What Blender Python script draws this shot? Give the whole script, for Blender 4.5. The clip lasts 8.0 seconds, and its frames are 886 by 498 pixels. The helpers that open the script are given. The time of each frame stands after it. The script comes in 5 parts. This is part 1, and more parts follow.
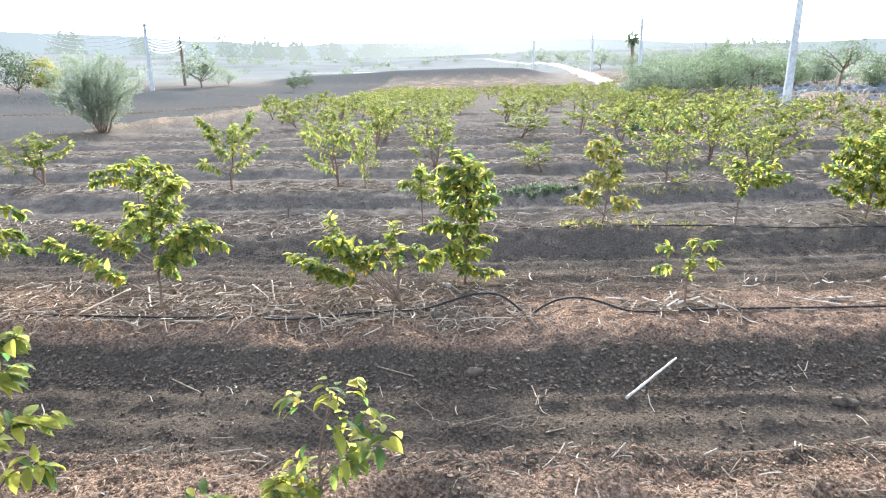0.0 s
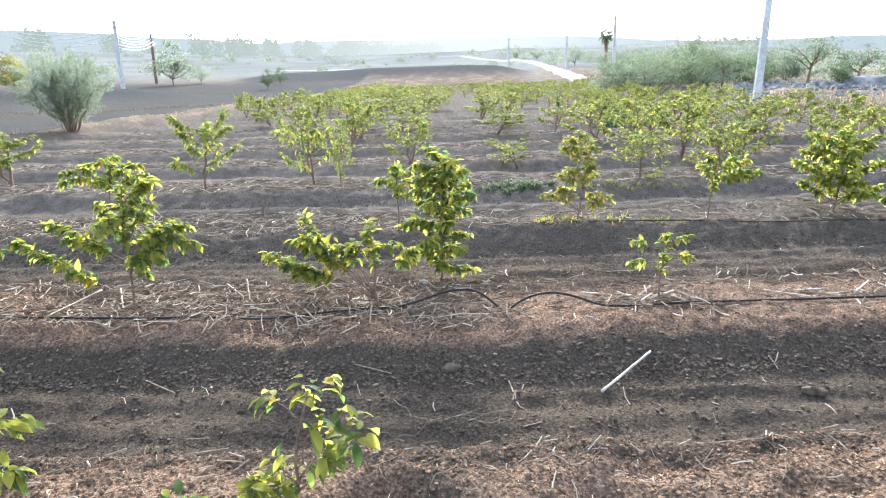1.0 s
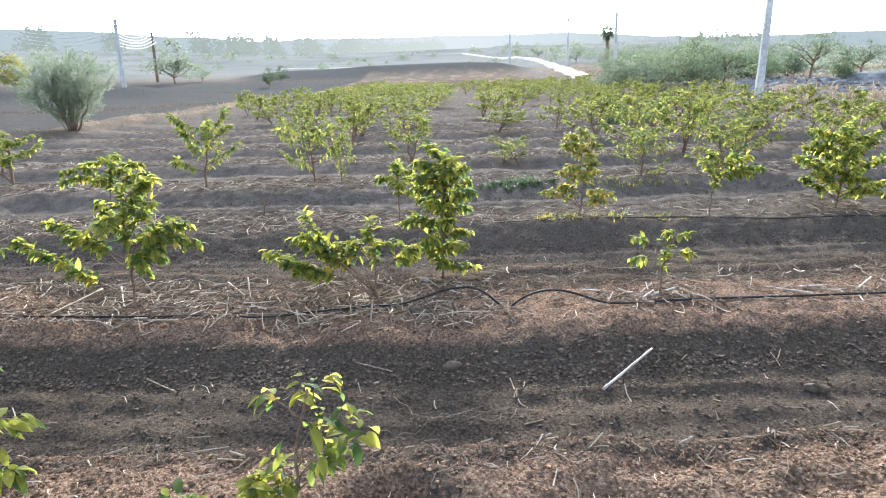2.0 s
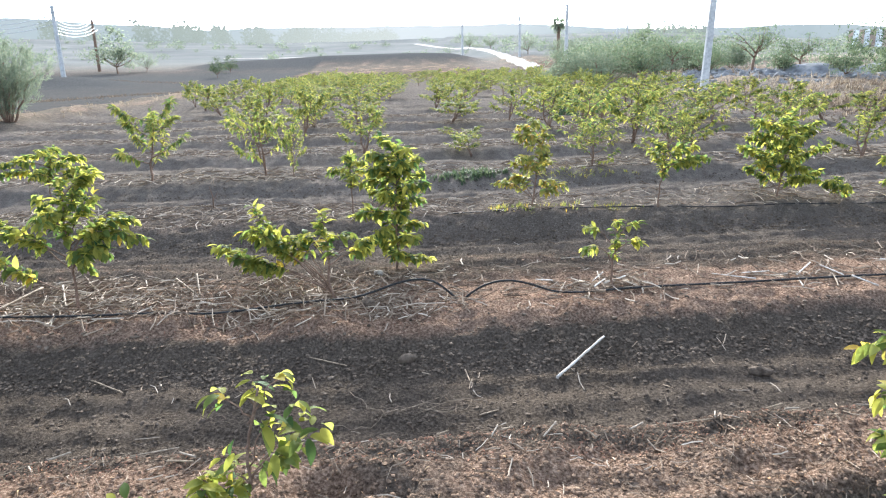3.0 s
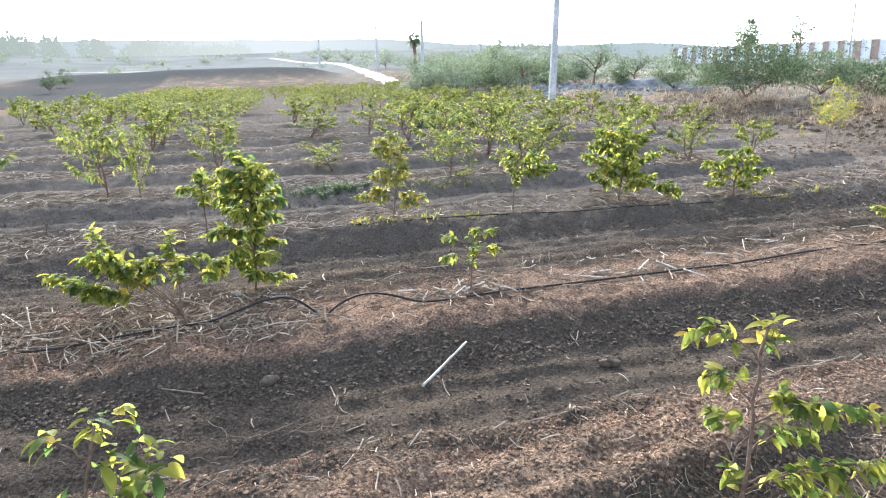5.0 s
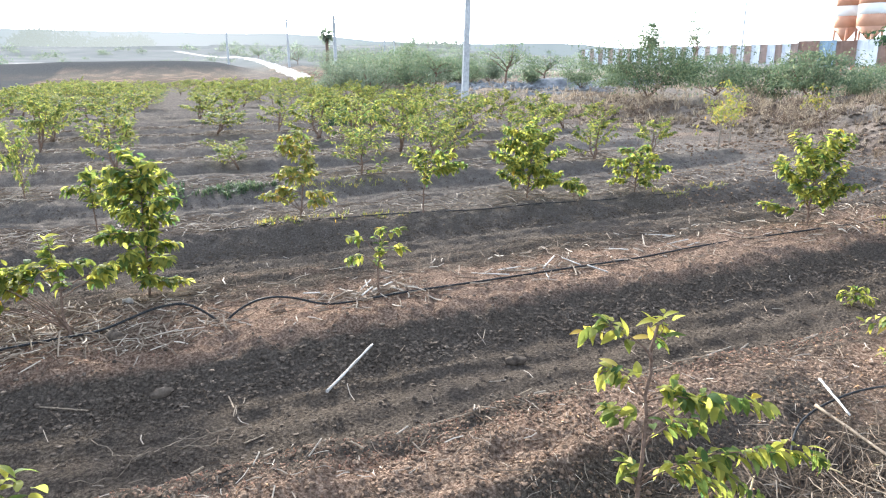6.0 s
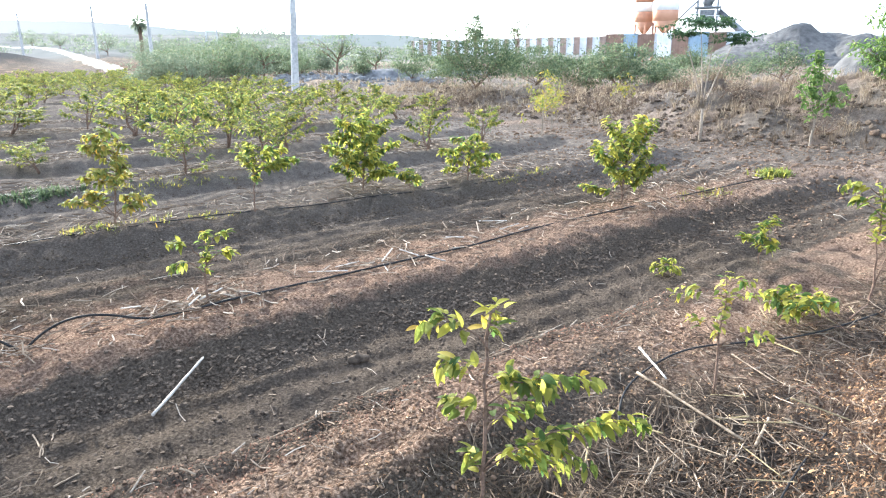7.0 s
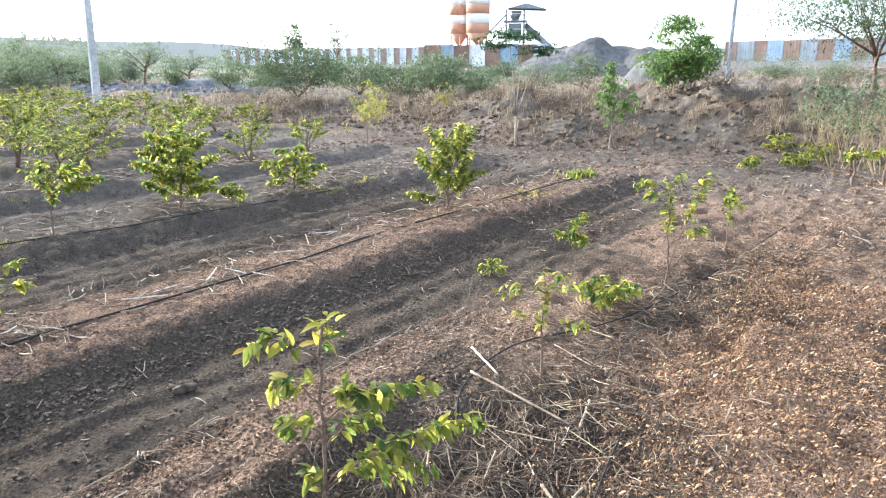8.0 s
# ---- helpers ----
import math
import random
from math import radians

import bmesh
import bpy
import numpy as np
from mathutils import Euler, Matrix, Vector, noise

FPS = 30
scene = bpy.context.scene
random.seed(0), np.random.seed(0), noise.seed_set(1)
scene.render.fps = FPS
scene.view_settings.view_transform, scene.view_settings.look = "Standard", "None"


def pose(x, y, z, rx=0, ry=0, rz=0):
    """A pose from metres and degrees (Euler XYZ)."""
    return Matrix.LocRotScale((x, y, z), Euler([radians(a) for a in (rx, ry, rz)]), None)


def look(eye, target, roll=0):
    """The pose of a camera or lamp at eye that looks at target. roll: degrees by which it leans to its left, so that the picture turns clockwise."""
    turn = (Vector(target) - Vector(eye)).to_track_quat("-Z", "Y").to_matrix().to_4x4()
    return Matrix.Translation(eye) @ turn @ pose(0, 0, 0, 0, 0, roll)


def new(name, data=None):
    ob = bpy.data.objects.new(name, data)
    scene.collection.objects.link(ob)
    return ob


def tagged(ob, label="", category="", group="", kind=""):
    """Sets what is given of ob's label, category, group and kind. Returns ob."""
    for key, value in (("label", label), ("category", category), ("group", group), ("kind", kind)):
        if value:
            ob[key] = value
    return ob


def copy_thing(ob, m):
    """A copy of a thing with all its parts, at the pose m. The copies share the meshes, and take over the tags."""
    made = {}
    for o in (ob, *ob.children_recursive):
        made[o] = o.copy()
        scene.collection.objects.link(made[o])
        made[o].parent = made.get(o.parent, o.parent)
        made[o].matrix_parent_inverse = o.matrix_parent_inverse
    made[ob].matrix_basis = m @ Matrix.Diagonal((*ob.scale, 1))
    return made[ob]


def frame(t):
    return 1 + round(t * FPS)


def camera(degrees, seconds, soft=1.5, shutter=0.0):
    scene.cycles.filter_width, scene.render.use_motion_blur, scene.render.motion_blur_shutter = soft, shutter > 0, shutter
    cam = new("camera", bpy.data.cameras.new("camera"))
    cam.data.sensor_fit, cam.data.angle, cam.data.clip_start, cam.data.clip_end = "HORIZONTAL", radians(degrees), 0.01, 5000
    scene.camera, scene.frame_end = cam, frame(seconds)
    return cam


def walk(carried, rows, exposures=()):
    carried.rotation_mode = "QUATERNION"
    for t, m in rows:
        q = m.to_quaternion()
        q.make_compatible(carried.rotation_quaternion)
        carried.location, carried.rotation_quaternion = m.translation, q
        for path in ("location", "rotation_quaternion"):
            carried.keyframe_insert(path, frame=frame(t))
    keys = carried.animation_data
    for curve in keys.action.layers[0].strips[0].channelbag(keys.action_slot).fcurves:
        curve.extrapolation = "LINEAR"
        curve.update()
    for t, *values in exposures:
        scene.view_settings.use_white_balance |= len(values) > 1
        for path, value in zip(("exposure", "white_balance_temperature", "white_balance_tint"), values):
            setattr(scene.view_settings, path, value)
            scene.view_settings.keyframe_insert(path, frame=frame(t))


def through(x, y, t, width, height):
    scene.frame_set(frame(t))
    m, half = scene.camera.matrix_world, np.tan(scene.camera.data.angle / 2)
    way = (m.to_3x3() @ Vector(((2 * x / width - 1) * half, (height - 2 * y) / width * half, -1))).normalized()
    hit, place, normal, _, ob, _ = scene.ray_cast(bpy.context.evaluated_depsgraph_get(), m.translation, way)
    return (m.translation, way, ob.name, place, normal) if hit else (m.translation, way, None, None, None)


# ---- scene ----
cam = camera(67.4, 8.0, soft=1.2)

# (seconds, eye, target, roll)
PATH = [
    (0, (0.074, -0.127, 1.652), (-0.051, 1.807, 1.159), -1.4),
    (0.5, (0.081, -0.135, 1.652), (0.004, 1.802, 1.16), -1.5),
    (1, (0.082, -0.132, 1.648), (0.025, 1.803, 1.146), -1.5),
    (1.2, (0.091, -0.137, 1.639), (0.023, 1.8, 1.148), -1.8),
    (2.3, (0.084, -0.114, 1.646), (0.031, 1.816, 1.125), -1.6),
    (2.5, (0.081, -0.111, 1.646), (0.049, 1.817, 1.117), -1.4),
    (3, (0.1, -0.107, 1.647), (0.171, 1.818, 1.109), -1.5),
    (3.5, (0.109, -0.11, 1.65), (0.277, 1.809, 1.111), -1.5),
    (4, (0.123, -0.116, 1.651), (0.376, 1.8, 1.134), -0.9),
    (4.5, (0.136, -0.122, 1.649), (0.513, 1.774, 1.135), -1.0),
    (4.7, (0.141, -0.12, 1.642), (0.564, 1.767, 1.133), -1.2),
    (5.8, (0.225, -0.082, 1.632), (0.835, 1.751, 1.114), -0.9),
    (6, (0.253, -0.072, 1.634), (0.952, 1.729, 1.115), -0.5),
    (6.5, (0.302, -0.039, 1.633), (1.211, 1.66, 1.097), -0.2),
    (7, (0.345, -0.014, 1.631), (1.451, 1.56, 1.084), -0.6),
    (7.5, (0.372, -0.023, 1.629), (1.662, 1.402, 1.075), -0.6),
    (8, (0.374, -0.02, 1.634), (1.849, 1.224, 1.109), -0.4),
]
walk(cam, [(t, look(e, g, r)) for t, e, g, r in PATH], exposures=[(t, 2.74 + d, 5450, 8) for t, d in ((0, 0.2), (1.1, 0.1), (2.4, -0.2), (3.5, -0.05), (4.6, -0.08), (6.0, -0.07), (6.6, 0.12), (7.1, 0.15), (7.6, 0.0), (8, -0.05))])

# ---- world and sun ----
SUN_AZ, SUN_EL = -3.0, 22.5
world = bpy.data.worlds.new("sky")
scene.world = world
world.use_nodes = True
wn = world.node_tree
sky = wn.nodes.new("ShaderNodeTexSky")
sky.sky_type = "NISHITA"
sky.sun_disc = False
sky.sun_elevation = radians(SUN_EL)
sky.sun_rotation = radians(SUN_AZ)
sky.altitude = 300
sky.air_density, sky.dust_density, sky.ozone_density = 1.0, 3.0, 1.2
wn.nodes["Background"].inputs["Strength"].default_value = 0.13
hazy = wn.nodes.new("ShaderNodeHueSaturation")
hazy.inputs["Saturation"].default_value = 0.4
wn.links.new(sky.outputs[0], hazy.inputs["Color"])
wn.links.new(hazy.outputs[0], wn.nodes["Background"].inputs["Color"])

sun_data = bpy.data.lights.new("sun", "SUN")
sun_data.energy, sun_data.angle, sun_data.color = 2.2, radians(7.0), (1.0, 0.89, 0.72)
sun_dir = Vector((math.sin(radians(SUN_AZ)) * math.cos(radians(SUN_EL)), math.cos(radians(SUN_AZ)) * math.cos(radians(SUN_EL)), math.sin(radians(SUN_EL))))
new("sun", sun_data).matrix_world = look(sun_dir * 200, (0, 0, 0))

# ---- materials ----


class Mat:
    """A small node builder round one material."""

    def __init__(self, name, rough=0.9, metal=0.0):
        self.m = bpy.data.materials.new(name)
        self.m.use_nodes = True
        self.t = self.m.node_tree
        self.b = self.t.nodes["Principled BSDF"]
        self.b.inputs["Roughness"].default_value = rough
        self.b.inputs["Metallic"].default_value = metal
        self.b.inputs["Specular IOR Level"].default_value = 0.04
        self.pos = self.t.nodes.new("ShaderNodeNewGeometry").outputs["Position"]

    def node(self, kind, **values):
        n = self.t.nodes.new(kind)
        for k, v in values.items():
            n.inputs[k].default_value = v
        return n

    def link(self, a, b):
        self.t.links.new(a, b)

    def noise(self, scale, detail=4, rough=0.6, where=None):
        n = self.node("ShaderNodeTexNoise", Scale=scale, Detail=detail, Roughness=rough)
        self.link(where or self.pos, n.inputs["Vector"])
        return n.outputs["Fac"]

    def ramp(self, fac, stops):
        n = self.t.nodes.new("ShaderNodeValToRGB")
        e = n.color_ramp.elements
        while len(e) < len(stops):
            e.new(0.5)
        for el, (p, c) in zip(e, stops):
            el.position, el.color = p, (*c, 1)
        self.link(fac, n.inputs["Fac"])
        return n.outputs["Color"]

    def mix(self, fac, a, b, mode="MIX"):
        n = self.t.nodes.new("ShaderNodeMix")
        n.data_type, n.blend_type = "RGBA", mode
        for v, i in ((fac, 0), (a, 6), (b, 7)):
            if isinstance(v, (int, float)):
                n.inputs[i].default_value = v
            elif isinstance(v, tuple):
                n.inputs[i].default_value = (*v, 1)
            else:
                self.link(v, n.inputs[i])
        return n.outputs[2]

    def math(self, op, a, b=0.0):
        n = self.t.nodes.new("ShaderNodeMath")
        n.operation = op
        for v, i in ((a, 0), (b, 1)):
            if isinstance(v, (int, float)):
                n.inputs[i].default_value = v
            else:
                self.link(v, n.inputs[i])
        return n.outputs[0]

    def attr(self, name):
        n = self.t.nodes.new("ShaderNodeAttribute")
        n.attribute_name = name
        return n.outputs["Fac"]

    def random(self):
        return self.t.nodes.new("ShaderNodeObjectInfo").outputs["Random"]

    def island(self):
        return self.t.nodes.new("ShaderNodeNewGeometry").outputs["Random Per Island"]

    def color(self, c):
        if isinstance(c, tuple):
            self.b.inputs["Base Color"].default_value = (*c, 1)
        else:
            self.link(c, self.b.inputs["Base Color"])
        return self

    def bump(self, h, strength=0.5, dist=0.02):
        n = self.node("ShaderNodeBump", Strength=strength, Distance=dist)
        self.link(h, n.inputs["Height"])
        self.link(n.outputs[0], self.b.inputs["Normal"])
        return self


def soil_material():
    m = Mat("soil", 0.95)
    m.b.inputs["Specular IOR Level"].default_value = 0.0
    fine = m.noise(58, 6, 0.72)
    mid = m.noise(6, 5, 0.65)
    wide = m.noise(0.7, 3)
    dark = m.ramp(fine, [(0.33, (0.027, 0.0212, 0.0155)), (0.5, (0.091, 0.0715, 0.0535)), (0.68, (0.215, 0.173, 0.131))])
    dry = m.ramp(fine, [(0.35, (0.052, 0.031, 0.02)), (0.5, (0.225, 0.145, 0.098)), (0.65, (0.48, 0.345, 0.245))])
    grass = m.ramp(mid, [(0.3, (0.16, 0.132, 0.095)), (0.5, (0.32, 0.275, 0.21)), (0.7, (0.48, 0.42, 0.33))])
    grey = m.ramp(mid, [(0.3, (0.055, 0.053, 0.05)), (0.7, (0.098, 0.094, 0.086))])
    edge = m.math("ADD", m.attr("bed"), m.math("MULTIPLY", m.math("SUBTRACT", mid, 0.5), 1.1))
    col = m.mix(m.ramp(edge, [(0.35, (0, 0, 0)), (0.75, (1, 1, 1))]), dark, dry)
    col = m.mix(m.attr("dry_grass"), col, grass)
    col = m.mix(m.ramp(wide, [(0.35, (0, 0, 0)), (0.7, (0.3, 0.3, 0.3))]), col, (0.12, 0.10, 0.085))
    # paler soil: dusty berm and bed ends, and haze painted on far rows
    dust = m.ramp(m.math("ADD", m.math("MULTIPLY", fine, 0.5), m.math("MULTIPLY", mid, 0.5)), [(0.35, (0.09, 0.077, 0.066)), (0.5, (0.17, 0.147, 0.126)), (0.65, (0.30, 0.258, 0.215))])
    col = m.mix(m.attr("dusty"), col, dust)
    col = m.mix(m.attr("bare"), col, grey)
    # far land fades to pale grey: haze painted into the soil colour
    col = m.mix(m.attr("land_haze"), col, m.ramp(m.noise(0.05, 4), [(0.35, (0.125, 0.128, 0.122)), (0.65, (0.185, 0.183, 0.168))]))
    m.color(col)
    h = m.math("ADD", fine, m.math("MULTIPLY", m.noise(140, 3), 0.5))
    return m.bump(h, 1.0, 0.045).m


def leaf_material(name, stops, through=0.45, gloss=0.08):
    m = Mat(name, 0.45 if gloss > 0.1 else 0.7)
    r = m.random()
    i = m.island()
    both = m.math("FRACT", m.math("ADD", r, m.math("MULTIPLY", i, 0.97)))
    col = m.ramp(both, stops)
    col = m.mix(0.25, col, m.mix(m.noise(60, 3), (0.25, 0.25, 0.25), (1, 1, 1)), "MULTIPLY")
    m.color(col)
    m.b.inputs["Specular IOR Level"].default_value = gloss
    t = m.node("ShaderNodeBsdfTranslucent")
    bright = m.node("ShaderNodeHueSaturation", Saturation=1.05, Value=1.85)
    m.link(col, bright.inputs["Color"])
    m.link(bright.outputs[0], t.inputs["Color"])
    s = m.node("ShaderNodeMixShader", Fac=through)
    m.link(m.b.outputs[0], s.inputs[1])
    m.link(t.outputs[0], s.inputs[2])
    m.link(s.outputs[0], m.t.nodes["Material Output"].inputs["Surface"])
    return m.m


def simple(name, a, b, scale=20, rough=0.8, bump=0.3, dist=0.01, metal=0.0, rand=0.0):
    m = Mat(name, rough, metal)
    n = m.noise(scale, 5)
    c = m.ramp(n, [(0.3, a), (0.7, b)])
    c = m.mix(m.ramp(m.noise(scale * 0.13, 3), [(0.4, (0, 0, 0)), (0.75, (0.5, 0.5, 0.5))]), c, tuple(x * 0.6 for x in a))
    if rand:
        f = m.math("ADD", m.math("MULTIPLY", m.math("FRACT", m.math("ADD", m.random(), m.island())), rand), 1 - rand * 0.5)
        v = m.node("ShaderNodeHueSaturation")
        m.link(c, v.inputs["Color"])
        m.link(f, v.inputs["Value"])
        c = v.outputs[0]
    m.color(c)
    return m.bump(n, bump, dist).m


SOIL = soil_material()
LEAF = leaf_material("sapling_leaf", [(0.0, (0.05, 0.09, 0.03)), (0.3, (0.12, 0.15, 0.038)), (0.75, (0.255, 0.25, 0.05)), (0.97, (0.33, 0.31, 0.065)), (1.0, (0.42, 0.30, 0.05))], 0.62, 0.10)
LEAF_ROW = leaf_material("row_leaf", [(0.0, (0.055, 0.09, 0.033)), (0.35, (0.13, 0.155, 0.042)), (0.8, (0.25, 0.245, 0.06)), (1.0, (0.30, 0.27, 0.06))], 0.45, 0.05)
LEAF_THORN = leaf_material("thorn_leaf", [(0.0, (0.042, 0.064, 0.034)), (0.6, (0.08, 0.104, 0.053)), (1.0, (0.135, 0.155, 0.076))], 0.25)
LEAF_DARK = leaf_material("dark_leaf", [(0.0, (0.06, 0.10, 0.035)), (0.6, (0.11, 0.165, 0.05)), (1.0, (0.18, 0.225, 0.065))], 0.4)
LEAF_DEEP = leaf_material("deep_green_leaf", [(0.0, (0.025, 0.05, 0.028)), (1.0, (0.07, 0.11, 0.045))], 0.25)
LEAF_YELLOW = leaf_material("yellow_leaf", [(0.0, (0.11, 0.145, 0.042)), (0.5, (0.235, 0.23, 0.055)), (0.9, (0.29, 0.235, 0.055)), (1.0, (0.38, 0.24, 0.05))], 0.32)
LEAF_SCRUB = leaf_material("scrub_leaf", [(0.0, (0.07, 0.10, 0.06)), (0.6, (0.12, 0.15, 0.085)), (1.0, (0.19, 0.20, 0.11))], 0.3)
# far scrub leaves, lightened: distance haze is put into the colour
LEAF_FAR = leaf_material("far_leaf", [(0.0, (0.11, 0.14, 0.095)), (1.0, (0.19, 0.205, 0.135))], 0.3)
# haze painted into far tree leaves; the feathery bush is pale by itself
LEAF_PALE_HAZE = leaf_material("pale_haze_leaf", [(0.0, (0.10, 0.125, 0.09)), (1.0, (0.17, 0.185, 0.125))], 0.5)
GRASS_DRY = leaf_material("dry_grass_blade", [(0.0, (0.12, 0.09, 0.065)), (0.6, (0.23, 0.18, 0.125)), (1.0, (0.40, 0.33, 0.23))], 0.25)
DEAD_WEED = leaf_material("dead_weed", [(0.0, (0.05, 0.037, 0.026)), (0.6, (0.12, 0.09, 0.062)), (1.0, (0.22, 0.165, 0.11))], 0.2)
BARK = simple("sapling_bark", (0.10, 0.065, 0.045), (0.22, 0.15, 0.11), 60, 0.85, 0.4, 0.004)
STALK = simple("yellow_brown_stalk", (0.20, 0.15, 0.08), (0.42, 0.34, 0.19), 50, 0.8, 0.3, 0.004)
BARK_PALE = simple("pale_bark", (0.19, 0.155, 0.118), (0.38, 0.32, 0.25), 50, 0.85, 0.4, 0.005)


def straw_material(name="straw", stops=None):
    m = Mat(name, 0.75)
    c = m.ramp(m.island(), stops or [(0.0, (0.09, 0.062, 0.042)), (0.5, (0.20, 0.145, 0.10)), (0.8, (0.36, 0.28, 0.20)), (1.0, (0.62, 0.52, 0.40))])
    n = m.noise(70, 4)
    m.color(m.mix(0.4, c, m.ramp(n, [(0.3, (0.4, 0.4, 0.4)), (0.7, (1, 1, 1))]), "MULTIPLY"))
    return m.bump(n, 0.3, 0.003).m


STRAW = straw_material()
TRASH = straw_material("stalk_trash", [(0.0, (0.05, 0.036, 0.026)), (0.5, (0.13, 0.092, 0.062)), (0.85, (0.20, 0.15, 0.104)), (1.0, (0.40, 0.32, 0.235))])
CANE = simple("dry_cane", (0.14, 0.104, 0.072), (0.36, 0.28, 0.195), 40, 0.6, 0.3, 0.003)
WHITE_CANE = simple("bleached_cane", (0.32, 0.28, 0.23), (0.62, 0.57, 0.50), 30, 0.6, 0.3, 0.003)


def litter_material():
    m = Mat("leaf_litter", 0.8)
    c = m.ramp(m.island(), [(0.0, (0.045, 0.026, 0.016)), (0.35, (0.13, 0.074, 0.042)), (0.65, (0.28, 0.158, 0.08)), (0.9, (0.42, 0.26, 0.135)), (1.0, (0.55, 0.385, 0.225))])
    return m.color(c).m


LITTER = litter_material()
RED_LITTER = simple("red_brown_litter", (0.14, 0.068, 0.042), (0.36, 0.195, 0.125), 60, 0.8, 0.2, 0.003, rand=0.7)
CLOD = simple("soil_clod", (0.04, 0.03, 0.022), (0.165, 0.128, 0.095), 35, 0.95, 0.6, 0.01, rand=0.55)
DRY_CLOD = simple("dry_soil_clod", (0.075, 0.05, 0.033), (0.25, 0.172, 0.116), 30, 0.95, 0.6, 0.01, rand=0.45)
STONE = simple("stone", (0.20, 0.17, 0.14), (0.42, 0.37, 0.31), 20, 0.85, 0.5, 0.01)
HOSE = simple("black_hose", (0.012, 0.012, 0.013), (0.045, 0.043, 0.04), 40, 0.45, 0.1, 0.002)
CONCRETE = simple("weathered_concrete", (0.30, 0.30, 0.29), (0.50, 0.49, 0.47), 8, 0.85, 0.3, 0.01)
STEEL = simple("grey_steel", (0.16, 0.17, 0.18), (0.34, 0.35, 0.36), 6, 0.5, 0.1, 0.005, metal=0.4)
WIRE = simple("wire", (0.30, 0.31, 0.32), (0.5, 0.5, 0.5), 6, 0.5, 0.05, 0.002, metal=0.6)
ROAD = simple("dirt_track", (0.24, 0.212, 0.176), (0.38, 0.345, 0.295), 0.6, 0.9, 0.2, 0.03)
PANEL_WHITE = simple("white_sheet", (0.54, 0.57, 0.60), (0.70, 0.72, 0.74), 1.2, 0.5, 0.1, 0.01)
PANEL_TAN = simple("faded_tan_sheet", (0.33, 0.265, 0.23), (0.46, 0.38, 0.335), 1.2, 0.6, 0.1, 0.01)
# white sheet of the right-hand run, darkened: its shade is in the colour
PANEL_WHITE_SHADE = simple("shaded_white_sheet", (0.25, 0.285, 0.31), (0.38, 0.415, 0.44), 1.2, 0.5, 0.1, 0.01)
PANEL_BLUE = simple("pale_blue_sheet", (0.27, 0.35, 0.43), (0.38, 0.46, 0.54), 1.2, 0.5, 0.1, 0.01)
PANEL_BROWN = simple("rusty_brown_sheet", (0.23, 0.165, 0.135), (0.35, 0.265, 0.22), 1.2, 0.6, 0.1, 0.01)
ORANGE = simple("orange_paint", (0.42, 0.22, 0.14), (0.54, 0.31, 0.20), 0.8, 0.5, 0.1, 0.01)
WHITE = simple("white_paint", (0.68, 0.68, 0.66), (0.84, 0.83, 0.80), 0.8, 0.5, 0.1, 0.01)
GRAVEL = simple("gravel", (0.075, 0.073, 0.07), (0.18, 0.17, 0.16), 1.5, 0.95, 0.8, 0.15)
PALE_GRAVEL = simple("pale_gravel", (0.10, 0.10, 0.10), (0.24, 0.24, 0.24), 2.5, 0.95, 0.8, 0.1)

# ---- the ground's form ----
PITCH, LIP = 2.95, 1.10


def smooth(a, b, v):
    t = np.clip((v - a) / (b - a), 0, 1)
    return t * t * (3 - 2 * t)


def hashed(ix, iy, seed):
    h = (ix * 374761393 + iy * 668265263 + seed * 1442695041) & 0xFFFFFFFF
    h = ((h ^ (h >> 13)) * 1274126177) & 0xFFFFFFFF
    return ((h ^ (h >> 16)) & 0xFFFF) / 65535.0


def grain(x, y, scale, seed):
    """Value noise in -1..1."""
    u, v = x * scale, y * scale
    iu, iv = np.floor(u).astype(np.int64), np.floor(v).astype(np.int64)
    fu, fv = u - iu, v - iv
    fu, fv = fu * fu * (3 - 2 * fu), fv * fv * (3 - 2 * fv)
    a, b = hashed(iu, iv, seed), hashed(iu + 1, iv, seed)
    c, d = hashed(iu, iv + 1, seed), hashed(iu + 1, iv + 1, seed)
    return 2 * ((a * (1 - fu) + b * fu) * (1 - fv) + (c * (1 - fu) + d * fu) * fv) - 1


def shift(x):
    return 0.05 * np.clip(x, 0, 11)


def along(x, y):
    """How far a place lies behind the lip of its bed."""
    u = y - shift(x) - LIP + 0.06 * grain(x, y * 0 + np.floor((y - LIP) / PITCH + 0.2), 0.8, 5)
    return (u + 0.56) % PITCH - 0.56


def berm_foot(y):
    return 12.9 + 0.5 * np.sin(y * 0.55) - 0.3 * smooth(6, 9, y) * (1 - smooth(9, 14, y))


def ground(x, y):
    """The height of the ground, and how much of it is bed, dry grass, bare grey soil, painted haze and pale dust."""
    x, y = np.asarray(x, float), np.asarray(y, float)
    r, az = np.hypot(x, y), np.degrees(np.arctan2(x, y))
    u = along(x, y)
    bank = smooth(-0.56, 0.12, u)
    back = 1 - smooth(1.44, 1.68, u)
    bed = bank * back
    lip1 = 2.13 + 0.13 * np.clip(x - 1.3, -0.6, 1.4) + 0.05 * grain(x, x * 0, 2.2, 6)
    first = 1 - smooth(2.36, 2.56, y - shift(x))
    bed = np.maximum(bed, first)
    field = smooth(-13.2, -12.2, x) * (1 - smooth(9.6, 11.4, x - 0.03 * y)) * (1 - smooth(70, 73, y))
    furrow = (1 - bed) * field
    step = (1 - smooth(lip1 - 0.24, lip1 + 0.0, y)) * (1 - smooth(2.2, 3.2, x))
